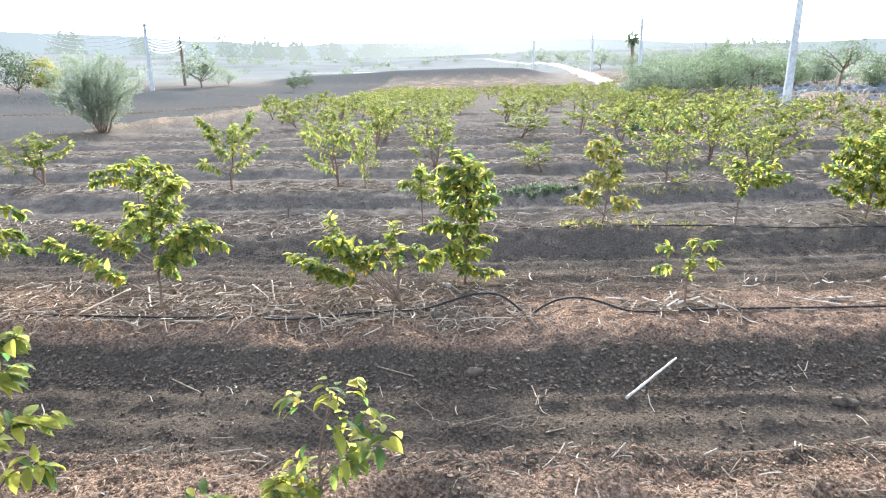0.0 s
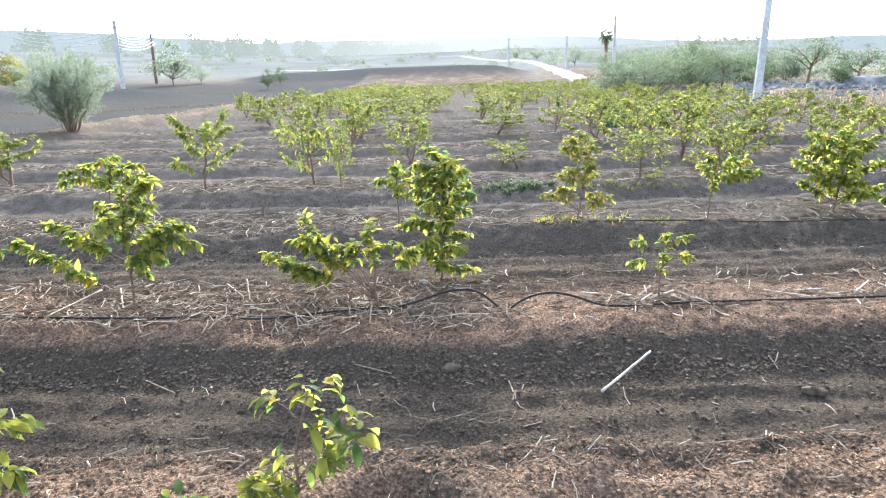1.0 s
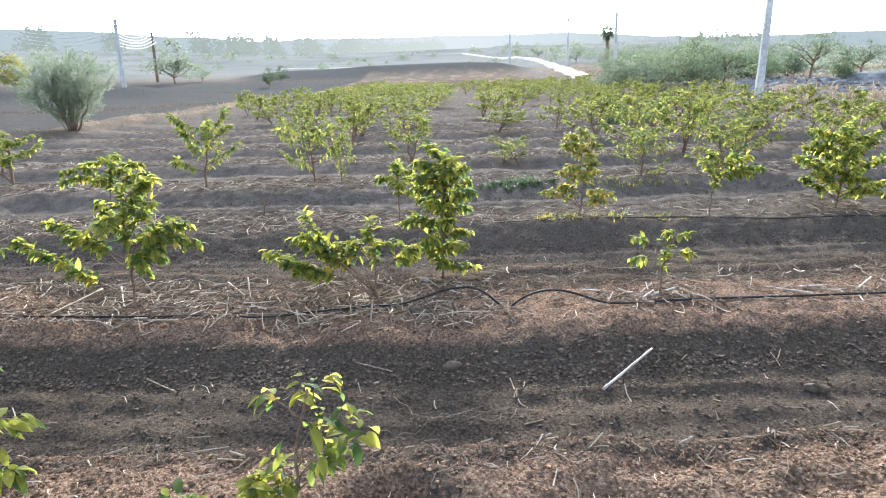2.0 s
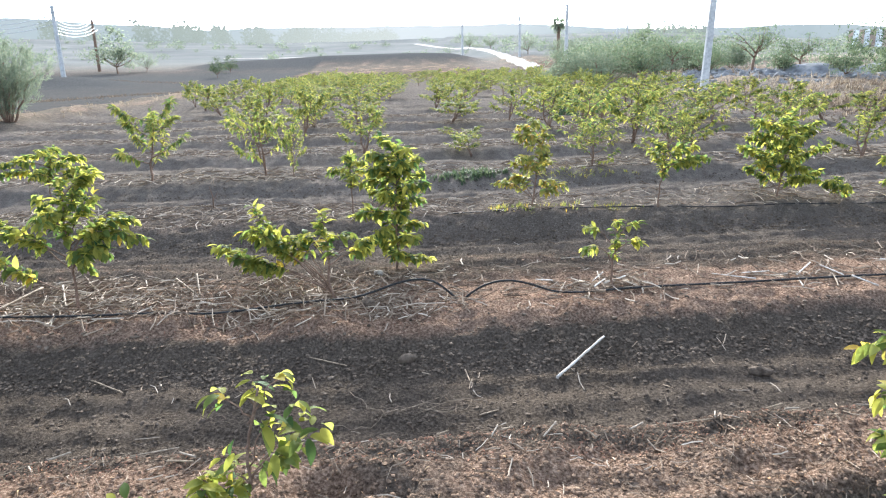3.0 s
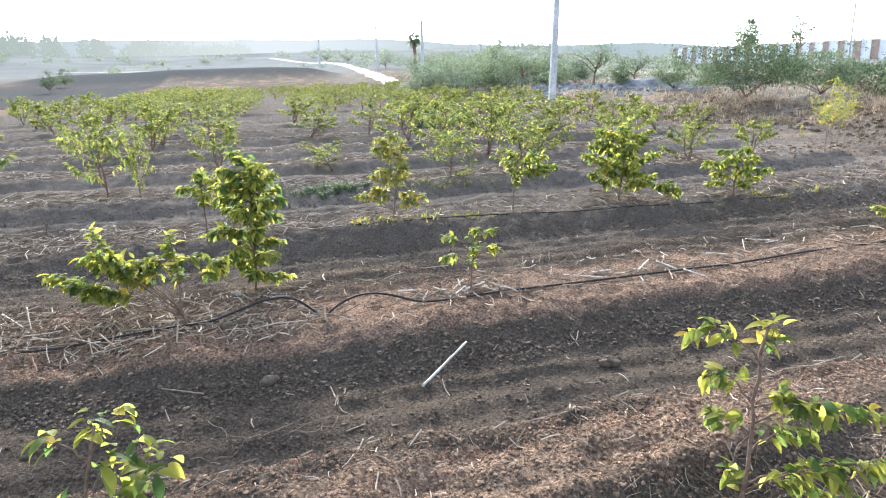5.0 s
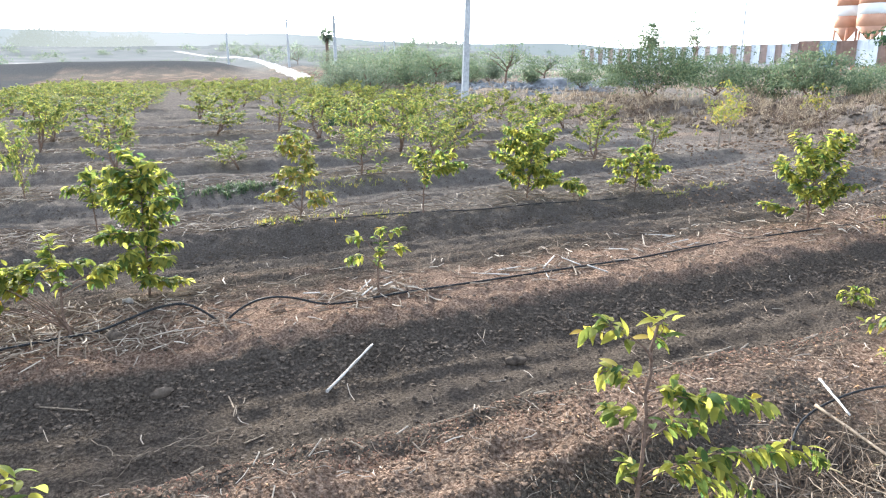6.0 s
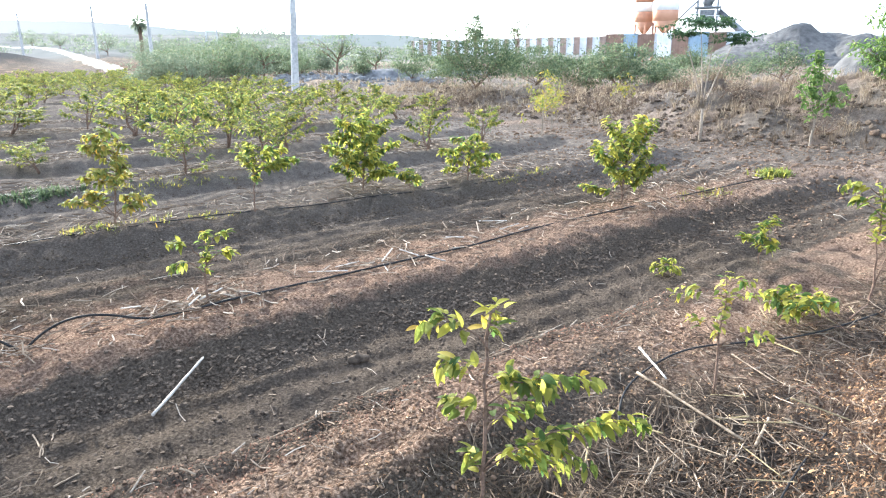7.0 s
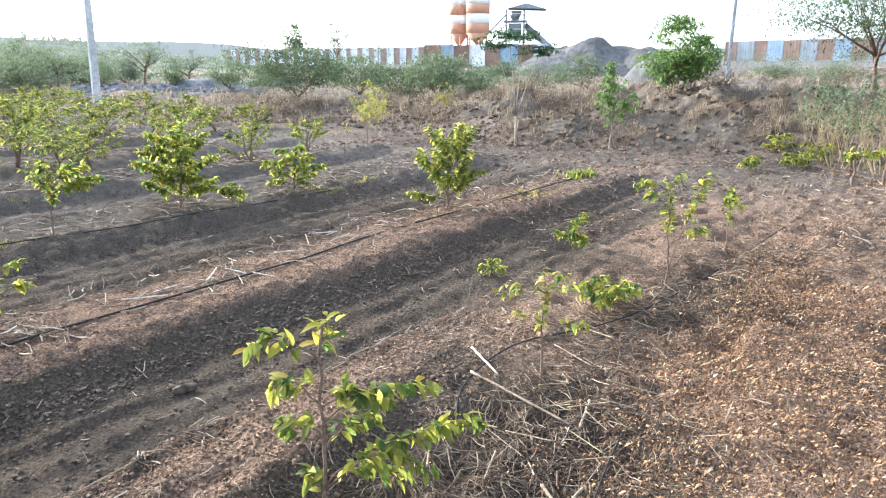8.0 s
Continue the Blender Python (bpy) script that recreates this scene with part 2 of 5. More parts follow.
    track = 0.018 * np.sin((u - 1.9) * 16) * smooth(1.8, 1.95, u) * (1 - smooth(2.3, 2.5, u)) + 0.016 * np.sin((u - 0.8) * 19) * smooth(0.75, 0.95, u) * (1 - smooth(1.3, 1.45, u))
    z = -0.185 * furrow + 0.02 * field * bed * np.sin(np.clip(u / 1.5, 0, 1) * math.pi) + track * field * (1 - first) - 0.13 * step - first * field * (0.13 * np.clip(grain(x, y, 3.6, 17) - 0.1, 0, 1) ** 2 + 0.035 * np.clip(grain(x, y, 7.0, 23) - 0.2, 0, 1)) + first * field * 0.012 * grain(x, y, 7.5, 19)
    # clods and trodden soil
    near = 1 - smooth(25, 45, r)
    rough = 0.6 + 0.7 * bank * (1 - smooth(0.0, 0.25, u))
    z = z + near * (0.018 * rough * grain(x, y, 9, 1) + 0.016 * rough * np.abs(grain(x, y, 15, 4)) + 0.013 * rough * grain(x, y, 24, 2) + 0.03 * grain(x, y, 1.7, 3) * (0.4 + bed))
    # the berm on the right and the rough land behind it
    f = berm_foot(y)
    side = smooth(0, 3.2, x - f)
    lumps = 0.78 + 0.25 * grain(x, y, 0.35, 7) + 0.22 * grain(x, y, 1.3, 8) + 0.13 * grain(x, y, 2.6, 10) + 0.06 * grain(x, y, 5.3, 16)
    high = 0.55 + 0.45 * (1 - smooth(8, 20, y))
    z = z + 1.05 * side * lumps * high + 0.06 * side * grain(x, y, 3, 9) * near
    # the left boundary bund
    lb = np.exp(-((x + 13.6) / 0.9) ** 2) * smooth(8, 12, y) * (1 - smooth(60, 80, y))
    z = z + 0.35 * lb * (0.8 + 0.4 * grain(x, y, 0.6, 11))
    # far land, rising
    far = np.clip(r - 60, 0, None)
    gain = 1.0 - 0.45 * smooth(15, 32, az) + 0.25 * smooth(10, 35, -az)
    z = z + 0.0092 * np.minimum(far, 235) ** 1.31 * gain - 0.05 * np.clip(r - 300, 0, None)
    z = z + smooth(80, 140, r) * 0.5 * grain(x, y, 0.03, 12)
    # bund beyond the orchard, its shaded slope painted dark through bare
    bund = np.exp(-((r - 116) / 9) ** 2) * smooth(-19, -14, az) * (1 - smooth(3.0, 7.0, az))
    z = z + 1.5 * bund * (0.9 + 0.2 * grain(x, y, 0.08, 13))
    lbund = np.exp(-((r - 78) / 5) ** 2) * (1 - smooth(-26, -21, az))
    z = z + 0.8 * lbund
    away = smooth(73, 80, y)
    # beyond the field the pale grass tone carries some painted haze too
    grass = np.clip(side * (0.22 + 0.55 * grain(x, y, 0.9, 14)) * (1 - away) + lb * 0.3 + away * smooth(85, 112, r) * (0.6 + 0.4 * grain(x, y, 0.04, 15)), 0, 1)
    # the bund's share is shade put into the colour as bare grey
    bare = np.clip(smooth(13.9, 14.8, -x) * 0.9 * (1 - 0.85 * smooth(85, 125, r)) + bund * 1.2 + lbund + away * (0.05 + 0.2 * grain(x, y, 0.02, 18)), 0, 1)
    grass = grass * (1 - bare)
    # trash spots: debris-dark soil, with the hollow's shade painted in as well
    trash = 1.3 * np.exp(-((x - 2.4) / 1.1) ** 2 - ((y - 1.45) / 0.55) ** 2) + np.exp(-((x - 1.6) / 0.5) ** 2 - ((y - 1.5) / 0.28) ** 2) + np.exp(-((x - 5.3) / 1.3) ** 2 - ((y - 1.55) / 0.35) ** 2)
    # on the step, dark soil and painted shade replace the dry tone
    dry = np.where(field > 0.5, np.maximum(bed * smooth(-0.30, -0.02, u) * (1 - 0.65 * smooth(0.55, 1.0, u)) * (1 - 0.2 * smooth(0, 3, x)) * (1 - 0.65 * smooth(5.0, 7.5, y)) * (1 - smooth(1.42, 1.52, u)), first * np.clip(0.72 + 0.4 * grain(x, y, 2.3, 22), 0.45, 1)) * (1 - 0.95 * step) * (1 - 0.75 * np.clip(trash, 0, 1)), np.clip(0.4 + 0.45 * grain(x, y, 1.1, 20), 0, 1))
    # painted haze grows with distance, held off the dark bund
    land_haze = smooth(105, 140, r) * (1 - 0.9 * np.clip(bund * 1.5, 0, 1)) * 0.9
    # field rows pale with distance as painted haze; berm and bed ends are dusty
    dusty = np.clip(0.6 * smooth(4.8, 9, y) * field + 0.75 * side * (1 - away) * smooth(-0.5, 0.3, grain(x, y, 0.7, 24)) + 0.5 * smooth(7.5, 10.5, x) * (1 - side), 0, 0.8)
    return z, dry, grass, bare, land_haze, dusty


def height(x, y):
    return float(ground(np.array([x]), np.array([y]))[0][0])


def mesh_of(name, verts, faces, material=None):
    me = bpy.data.meshes.new(name)
    me.from_pydata([tuple(v) for v in verts], [], [tuple(f) for f in faces])
    me.update()
    if material:
        me.materials.append(material)
    return me


def spread(lo, hi, fine_lo, fine_hi, step, grow):
    """Grid lines: fine between fine_lo and fine_hi, wider and wider outside."""
    mid = list(np.arange(fine_lo, fine_hi, step))
    up, s = [fine_hi], step
    while up[-1] < hi:
        s *= grow
        up.append(up[-1] + s)
    down, s = [fine_lo], step
    while down[-1] > lo:
        s *= grow
        down.append(down[-1] - s)
    return np.array(down[:0:-1] + mid + up)


def build_ground():
    xs = spread(-1500, 1500, -5.0, 7.5, 0.035, 1.035)
    ys = spread(-300, 1600, 0.3, 8.2, 0.03, 1.02)
    gx, gy = np.meshgrid(xs, ys)
    z, dry, grass, bare, land_haze, dusty = ground(gx.ravel(), gy.ravel())
    nx, ny = len(xs), len(ys)
    me = bpy.data.meshes.new("ground")
    i = (np.arange(ny - 1)[:, None] * nx + np.arange(nx - 1)[None, :]).ravel()
    quads = np.stack([i, i + 1, i + 1 + nx, i + nx], 1)
    me.vertices.add(nx * ny)
    me.vertices.foreach_set("co", np.stack([gx.ravel(), gy.ravel(), z], 1).astype(np.float32).ravel())
    me.loops.add(quads.size)
    me.loops.foreach_set("vertex_index", quads.astype(np.int32).ravel())
    me.polygons.add(len(quads))
    me.polygons.foreach_set("loop_start", np.arange(0, quads.size, 4, dtype=np.int32))
    me.polygons.foreach_set("loop_total", np.full(len(quads), 4, dtype=np.int32))
    me.polygons.foreach_set("use_smooth", np.ones(len(quads), dtype=bool))
    me.update(calc_edges=True)
    for name, v in (("bed", dry), ("dry_grass", grass), ("bare", bare), ("land_haze", land_haze), ("dusty", dusty)):
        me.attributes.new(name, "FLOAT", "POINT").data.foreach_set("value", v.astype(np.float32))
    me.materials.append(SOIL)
    return tagged(new("ground", me), "ploughed brown soil in raised beds and furrows, rising to dry grassland", "ground", kind="structure")


build_ground()

# ---- shared builders ----


def part(name, bm, material, parent, label=""):
    me = bpy.data.meshes.new(name)
    bm.to_mesh(me)
    bm.free()
    me.materials.append(material)
    ob = new(name, me)
    ob.parent = parent
    return tagged(ob, label)


def thing(name, x, y, z, label, category, group="", rz=0):
    ob = new(name)
    ob.empty_display_size = 0.1
    ob.matrix_basis = pose(x, y, z, 0, 0, rz)
    return tagged(ob, label, category, group)


def tube(bm, pts, radii, sides=6, join=None):
    """A tapered tube along points."""
    rings = []
    for k, p in enumerate(pts):
        d = (pts[min(k + 1, len(pts) - 1)] - pts[max(k - 1, 0)]).normalized()
        a = d.cross(Vector((0.31, 0.95, 0.1))).normalized()
        b = d.cross(a)
        rings.append([bm.verts.new(p + radii[k] * (math.cos(t) * a + math.sin(t) * b)) for t in [2 * math.pi * j / sides for j in range(sides)]])
    for r, s in zip(rings, rings[1:]):
        for j in range(sides):
            f = bm.faces.new((r[j], r[(j + 1) % sides], s[(j + 1) % sides], s[j]))
            f.smooth = True
    bm.faces.new(rings[0][::-1])
    bm.faces.new(rings[-1])
    if join:
        bm.faces.new((join, rings[0][0], rings[0][1]))
    return rings[0][0]


def box(bm, x0, y0, z0, x1, y1, z1):
    v = [bm.verts.new((x, y, z)) for x in (x0, x1) for y in (y0, y1) for z in (z0, z1)]
    for f in ((0, 1, 3, 2), (4, 6, 7, 5), (0, 4, 5, 1), (2, 3, 7, 6), (0, 2, 6, 4), (1, 5, 7, 3)):
        bm.faces.new([v[i] for i in f])


def leaf_shape(length, width, droop, fold, stations=5):
    """A leaf along +x with a folded midrib and a drooping tip."""
    verts, faces = [], []
    for k in range(stations + 1):
        t = k / stations
        w = width * 0.5 * (math.sin(math.pi * min(1, t * 0.93 + 0.05)) ** 0.8) * (1.1 - 0.35 * t)
        if k == stations:
            w = width * 0.02
        x = length * (t - 0.18 * droop * t * t)
        z = -droop * length * t * t * 0.55
        verts += [(x, -w, z + fold * w), (x, 0, z), (x, w, z + fold * w)]
    for k in range(stations):
        a = 3 * k
        faces += [(a, a + 1, a + 4, a + 3), (a + 1, a + 2, a + 5, a + 4)]
    return verts, faces


LEAF_FORMS = [leaf_shape(0.118, 0.053, 0.7, 0.25), leaf_shape(0.112, 0.051, 1.1, 0.35), leaf_shape(0.122, 0.052, 0.45, 0.2), leaf_shape(0.10, 0.048, 0.9, 0.4)]


def leaf_mesh(k, material):
    me = mesh_of("leaf", *LEAF_FORMS[k], material)
    for p in me.polygons:
        p.use_smooth = True
    return me


LEAF_MESHES = [leaf_mesh(k, LEAF) for k in range(4)]
YELLOW_MESHES = [leaf_mesh(k, LEAF_YELLOW) for k in range(4)]


def leaf_pose(p, out, rnd, size, droop=0.3, loose=0.9):
    """A pose for a leaf at p that points along out, turned a little by chance."""
    d = Vector(out) + Vector((rnd.uniform(-.5, .5), rnd.uniform(-.5, .5), rnd.uniform(-.6, .4) - droop))
    d.normalize()
    up = Vector((rnd.uniform(-loose, loose), rnd.uniform(-loose, loose), 1))
    y = up.cross(d).normalized()
    z = d.cross(y)
    m = Matrix((d, y, z)).transposed().to_4x4()
    return Matrix.Translation(p) @ m @ Matrix.Scale(size * rnd.uniform(0.7, 1.15), 4)


def twig_points(p, d, length, rnd, steps=5, rise=0.25, wander=0.18):
    pts, d = [p.copy()], d.normalized()
    for _ in range(steps):
        d = (d + Vector((rnd.uniform(-wander, wander), rnd.uniform(-wander, wander), rnd.uniform(-wander, wander) + rise * 0.3))).normalized()
        pts.append(pts[-1] + d * (length / steps))
    return pts


def plan_sapling(rnd, h, w, lean=0.0, bare=0.35, limbs=6, leaves=90, trunks=1):
    """Stems (points, radii) and leaf poses of a young fruit tree h high and w wide, with its foot at the origin."""
    stems, leafs, ends = [], [], []
    for k in range(trunks):
        a = rnd.uniform(0, 2 * math.pi)
        tilt = Vector((lean, 0, 0)) + (Vector((math.cos(a), math.sin(a), 0)) * 0.18 if trunks > 1 else Vector())
        top = 0.86 * h * rnd.uniform(0.85, 1.0) if k else 0.88 * h
        pts = [Vector((rnd.uniform(-.02, .02), rnd.uniform(-.02, .02), -0.05)) + Vector((tilt.x * t * h, tilt.y * t * h, t * (top + 0.05))) + Vector((rnd.uniform(-.018, .018), rnd.uniform(-.018, .018), 0)) * (t > 0) * h for t in [i / 7 for i in range(8)]]
        r0 = 0.0075 + 0.010 * h
        stems.append((pts, [r0 * (1 - 0.75 * i / 7) for i in range(8)]))
        ends.append((pts[4:], 1.0))
        n = max(2, limbs // trunks)
        for j in range(n):
            t = bare + (0.92 - bare) * (j + rnd.random() * 0.6) / n
            i = min(6, int(t * 7))
            p = pts[i].lerp(pts[i + 1], t * 7 - i)
            b = 2 * math.pi * (j * 0.38 + rnd.uniform(-.08, .08)) + a
            reach = w * 0.5 * rnd.uniform(0.65, 1.05) * (1.0 - 0.45 * max(0, t - 0.5))
            d = Vector((math.cos(b), math.sin(b), rnd.uniform(0.25, 0.75)))
            q = twig_points(p, d, reach * 1.12, rnd)
            stems.append((q, [r0 * 0.42 * (1 - 0.7 * s / 5) for s in range(6)]))
            ends.append((q[1:], 0.8))
            if rnd.random() < 0.7:
                q2 = twig_points(q[2], d + Vector((rnd.uniform(-.9, .9), rnd.uniform(-.9, .9), 0.1)), reach * 0.6, rnd, 4)
                stems.append((q2, [r0 * 0.28 * (1 - 0.7 * s / 4) for s in range(5)]))
                ends.append((q2[1:], 0.8))
    total = sum(len(e) for e, _ in ends)
    for pts, _ in ends:
        n = max(3, round(leaves * len(pts) / total))
        for j in range(n):
            t = (j + 0.5) / n
            t = t ** 0.75 * (len(pts) - 1)
            i = min(len(pts) - 2, int(t))
            p = pts[i].lerp(pts[i + 1], t - i)
            d = (pts[i + 1] - pts[i]).normalized()
            side = d.cross(Vector((rnd.uniform(-.5, .5), rnd.uniform(-.5, .5), 1)))
            side = side.normalized() if side.length > 0.35 else Vector((math.cos(j * 2.4), math.sin(j * 2.4), 0))
            leafs.append((p, d * 0.6 + side * (0.9 if j % 2 else -0.9)))
        for j in range(3):
            leafs.append((pts[-1], (pts[-1] - pts[-2]).normalized() * 1.2))
    return stems, leafs


def join_leaves(poses, form, material, name="crown"):
    v, f = np.array(form[0]), np.array(form[1])
    allv = np.concatenate([v @ np.array(m.to_3x3()).T + np.array(m.translation) for m in poses])
    allf = (f[None] + (np.arange(len(poses)) * len(v))[:, None, None]).reshape(-1, f.shape[1])
    return mesh_of(name, allv.tolist(), allf.tolist(), material)


FAR_LEAF = leaf_shape(0.118, 0.046, 0.9, 0.4, 3)


def far_sapling(seed, h, w, leaves=150, material=None):
    """A sapling that stays some way off: trunk and one crown."""
    rnd = random.Random(seed)
    root = thing("sapling", 0, 0, 0, "young fruit tree with yellow-green backlit leaves on a raised bed", "sapling", "orchard saplings")
    stems, leafs = plan_sapling(rnd, h, w, rnd.uniform(-.1, .1), rnd.uniform(0.12, 0.28), rnd.randint(10, 14), leaves, rnd.choice((1, 1, 2)))
    bm = bmesh.new()
    foot = None
    for pts, radii in stems:
        foot = tube(bm, pts, [r * 1.2 for r in radii], 4, foot)
    part("trunk", bm, BARK, root)
    crown = new("crown", join_leaves([leaf_pose(p, d, rnd, 1.0, rnd.uniform(-.1, .45), 0.55) for p, d in leafs], FAR_LEAF, material or LEAF_ROW))
    crown.parent = root
    return root


def tree_form(name, seed, h, w, trunk_h, clumps, per, leaf_len, leaf_w, leafmat, barkmat, label, category="tree", x=0, y=0, z=0, flat=0.8, stems=1, r0=None, group="", layer=1.0):
    """A tree or bush: tapered limbs that fork, and a crown of many small leaves in loose clumps."""
    rnd = random.Random(seed)
    root = thing(name, x, y, z, label, category, group)
    bm = bmesh.new()
    tips, joint = [], None
    r0 = r0 or 0.03 * h
    for s in range(stems):
        a = rnd.uniform(0, 6.28)
        foot = Vector((rnd.uniform(-.1, .1), rnd.uniform(-.1, .1), -0.15)) * (1 if stems == 1 else 1.5)
        lean = Vector((math.cos(a), math.sin(a), 0)) * (0.1 if stems == 1 else 0.55)
        t = twig_points(foot, Vector((0, 0, 1)) + lean, trunk_h + 0.15, rnd, 5, 0.1, 0.1)
        joint = tube(bm, t, [r0 * (1 - 0.45 * k / 5) for k in range(6)], 6, joint)
        for j in range(max(3, 6 // stems)):
            b = 6.28 * j / max(3, 6 // stems) + rnd.uniform(-.4, .4)
            d = Vector((math.cos(b), math.sin(b), rnd.uniform(0.5, 1.5)))
            q = twig_points(t[-1 if rnd.random() < 0.6 else -2], d, math.hypot(w * 0.42, (h - trunk_h) * 0.6) * rnd.uniform(0.7, 1.0), rnd, 5, 0.1, 0.25)
            limb = tube(bm, q, [r0 * 0.5 * (1 - 0.8 * k / 5) for k in range(6)], 5, joint)
            tips += q[2:]
            q2 = twig_points(q[2], d + Vector((rnd.uniform(-1, 1), rnd.uniform(-1, 1), 0.2)), w * 0.35, rnd, 4, 0.1, 0.25)
            tube(bm, q2, [r0 * 0.3 * (1 - 0.8 * k / 4) for k in range(5)], 4, limb)
            tips += q2[1:]
    part("trunk", bm, barkmat, root)
    poses = []
    for _ in range(clumps):
        if rnd.random() < 0.55:
            c = rnd.choice(tips) + Vector((rnd.gauss(0, .06 * w), rnd.gauss(0, .06 * w), rnd.gauss(0, .05 * h)))
        else:
            u, v = rnd.uniform(0, 6.28), rnd.random() ** 0.5
            zc = rnd.uniform(-0.9, 1.0)
            k = math.sqrt(max(0.05, 1 - zc * zc)) * (0.75 + 0.35 * math.sin(3 * u + seed))
            c = Vector((math.cos(u) * v * k * w * 0.5, math.sin(u) * v * k * w * 0.5, trunk_h + (h - trunk_h) * (0.5 + 0.48 * zc * flat)))
        s = w * 0.06 * rnd.uniform(0.6, 1.4) * (1.25 if layer < 1 else 1)
        for _ in range(per):
            p = c + Vector((rnd.gauss(0, s), rnd.gauss(0, s), rnd.gauss(0, s * 0.7 * layer)))
            d = Vector((rnd.uniform(-1, 1), rnd.uniform(-1, 1), rnd.uniform(-.8, .5)))
            poses.append(leaf_pose(p, d, rnd, 1.0, 0.1))
    form = ([(0, 0, 0), (leaf_len * 0.5, -leaf_w * 0.5, 0.1 * leaf_w), (leaf_len, 0, -0.1 * leaf_len), (leaf_len * 0.5, leaf_w * 0.5, 0.1 * leaf_w)], [(0, 1, 2, 3)])
    crown = new("crown", join_leaves(poses, form, leafmat))
    crown.parent = root
    return root


def at(az, d):
    """Plan place by bearing in degrees, clockwise from the field's long axis, and distance."""
    return d * math.sin(radians(az)), d * math.cos(radians(az))


# ---- saplings, row by row ----


def shaped_sapling(x, y, label, stem, limbs, seed, rz=0, size=1.0, r0=0.011, yellow=0.03, dz=0.0, gap=0.026, stub=False, start=0.3, single=140):
    """A near sapling with a given habit: stem is (lean x, lean y, height); a limb is (height on the stem, tip x, y, z, rise of its arch).
    Leaves stand in two drooping ranks along the limbs; trunk, branches and leaves are parts."""
    rnd = random.Random(seed)
    root = thing("sapling", x, y, height(x, y) + dz, label, "sapling", "orchard saplings", rz)
    lx, ly, h = stem
    pts = [Vector((lx * t ** 1.3, ly * t ** 1.3, -0.05 + (h + 0.05) * t)) + (Vector((rnd.uniform(-.012, .012), rnd.uniform(-.012, .012), 0)) if t else Vector()) for t in [k / 9 for k in range(10)]]
    bm = bmesh.new()
    tube(bm, pts, [r0 * (1 - (0.35 if stub else 0.72) * k / 9) for k in range(10)], 7)
    part("trunk", bm, BARK, root)
    leafs = []
    runs = [] if stub else [(pts[5:], 1.0)]
    for z0, tx, ty, tz, rise in limbs:
        t = min(0.98, max(0.02, (z0 + 0.05) / (h + 0.05)))
        a = pts[int(t * 9)].lerp(pts[min(9, int(t * 9) + 1)], t * 9 - int(t * 9))
        b = Vector((tx, ty, tz))
        q = [a.lerp(b, u) + Vector((rnd.uniform(-.012, .012), rnd.uniform(-.012, .012), rise * 4 * u * (1 - u))) for u in [k / 7 for k in range(8)]]
        bm = bmesh.new()
        tube(bm, q, [r0 * 0.5 * (1 - 0.7 * k / 7) for k in range(8)], 5)
        part("branch", bm, BARK, root)
        runs.append((q, start))
    for q, first in runs:
        length = sum((q[k + 1] - q[k]).length for k in range(len(q) - 1))
        lo = 0.0 if first == 1.0 else first
        n = max(3, int(4.8 * length * (1 - lo) / gap))
        for j in range(n + 2):
            t = (lo + (1 - lo) * min(1, (j + rnd.uniform(0, .6)) / n)) * (len(q) - 1)
            i = min(len(q) - 2, int(t))
            p = q[i].lerp(q[i + 1], t - i) + Vector((rnd.gauss(0, .012), rnd.gauss(0, .012), rnd.gauss(0, .012)))
            d = (q[i + 1] - q[i]).normalized()
            side = d.cross(Vector((rnd.uniform(-.6, .6), rnd.uniform(-.6, .6), 1)))
            side = side.normalized() if side.length > 0.4 and rnd.random() < 0.75 else Vector((math.cos(j * 2.4), math.sin(j * 2.4), 0))
            out = d * rnd.uniform(0.4, 0.8) + side * (1 if j % 2 else -1) * rnd.uniform(0.7, 1.0)
            leafs.append((leaf_pose(p, out, rnd, size * 0.8 * (0.85 if t > len(q) - 2 else 1.0), rnd.uniform(-0.25, 0.45), 0.5), rnd.random() < yellow, rnd.randrange(4)))
    rnd.shuffle(leafs)
    for m, pale, k in leafs[:single]:
        ob = new("leaf", (YELLOW_MESHES if pale else LEAF_MESHES)[k])
        ob.parent = root
        ob.matrix_basis = m
    rest = leafs[single:]
    if rest:
        ob = new("foliage", join_leaves([m for m, _, _ in rest], LEAF_FORMS[0], LEAF_YELLOW if yellow > 0.5 else LEAF, "foliage"))
        ob.parent = root
        tagged(ob, kind="stuff")
    return root


def ringed(n, lo, hi, reach, seed, rise=0.05, lift=0.12):
    """Limbs all round a stem, from height lo to hi."""
    rnd = random.Random(seed)
    out = []
    for k in range(n):
        z, a = lo + (hi - lo) * (k + rnd.random() * 0.5) / n, k * 2.4 + rnd.uniform(-.4, .4)
        r = reach * rnd.uniform(0.7, 1.1) * (1 - 0.45 * max(0, (z - lo) / (hi - lo) - 0.4))
        out.append((z, r * math.cos(a), r * math.sin(a), z + lift * rnd.uniform(0.2, 1.4), rise))
    return out


G = "young fruit tree with broad yellow-green leaves, "
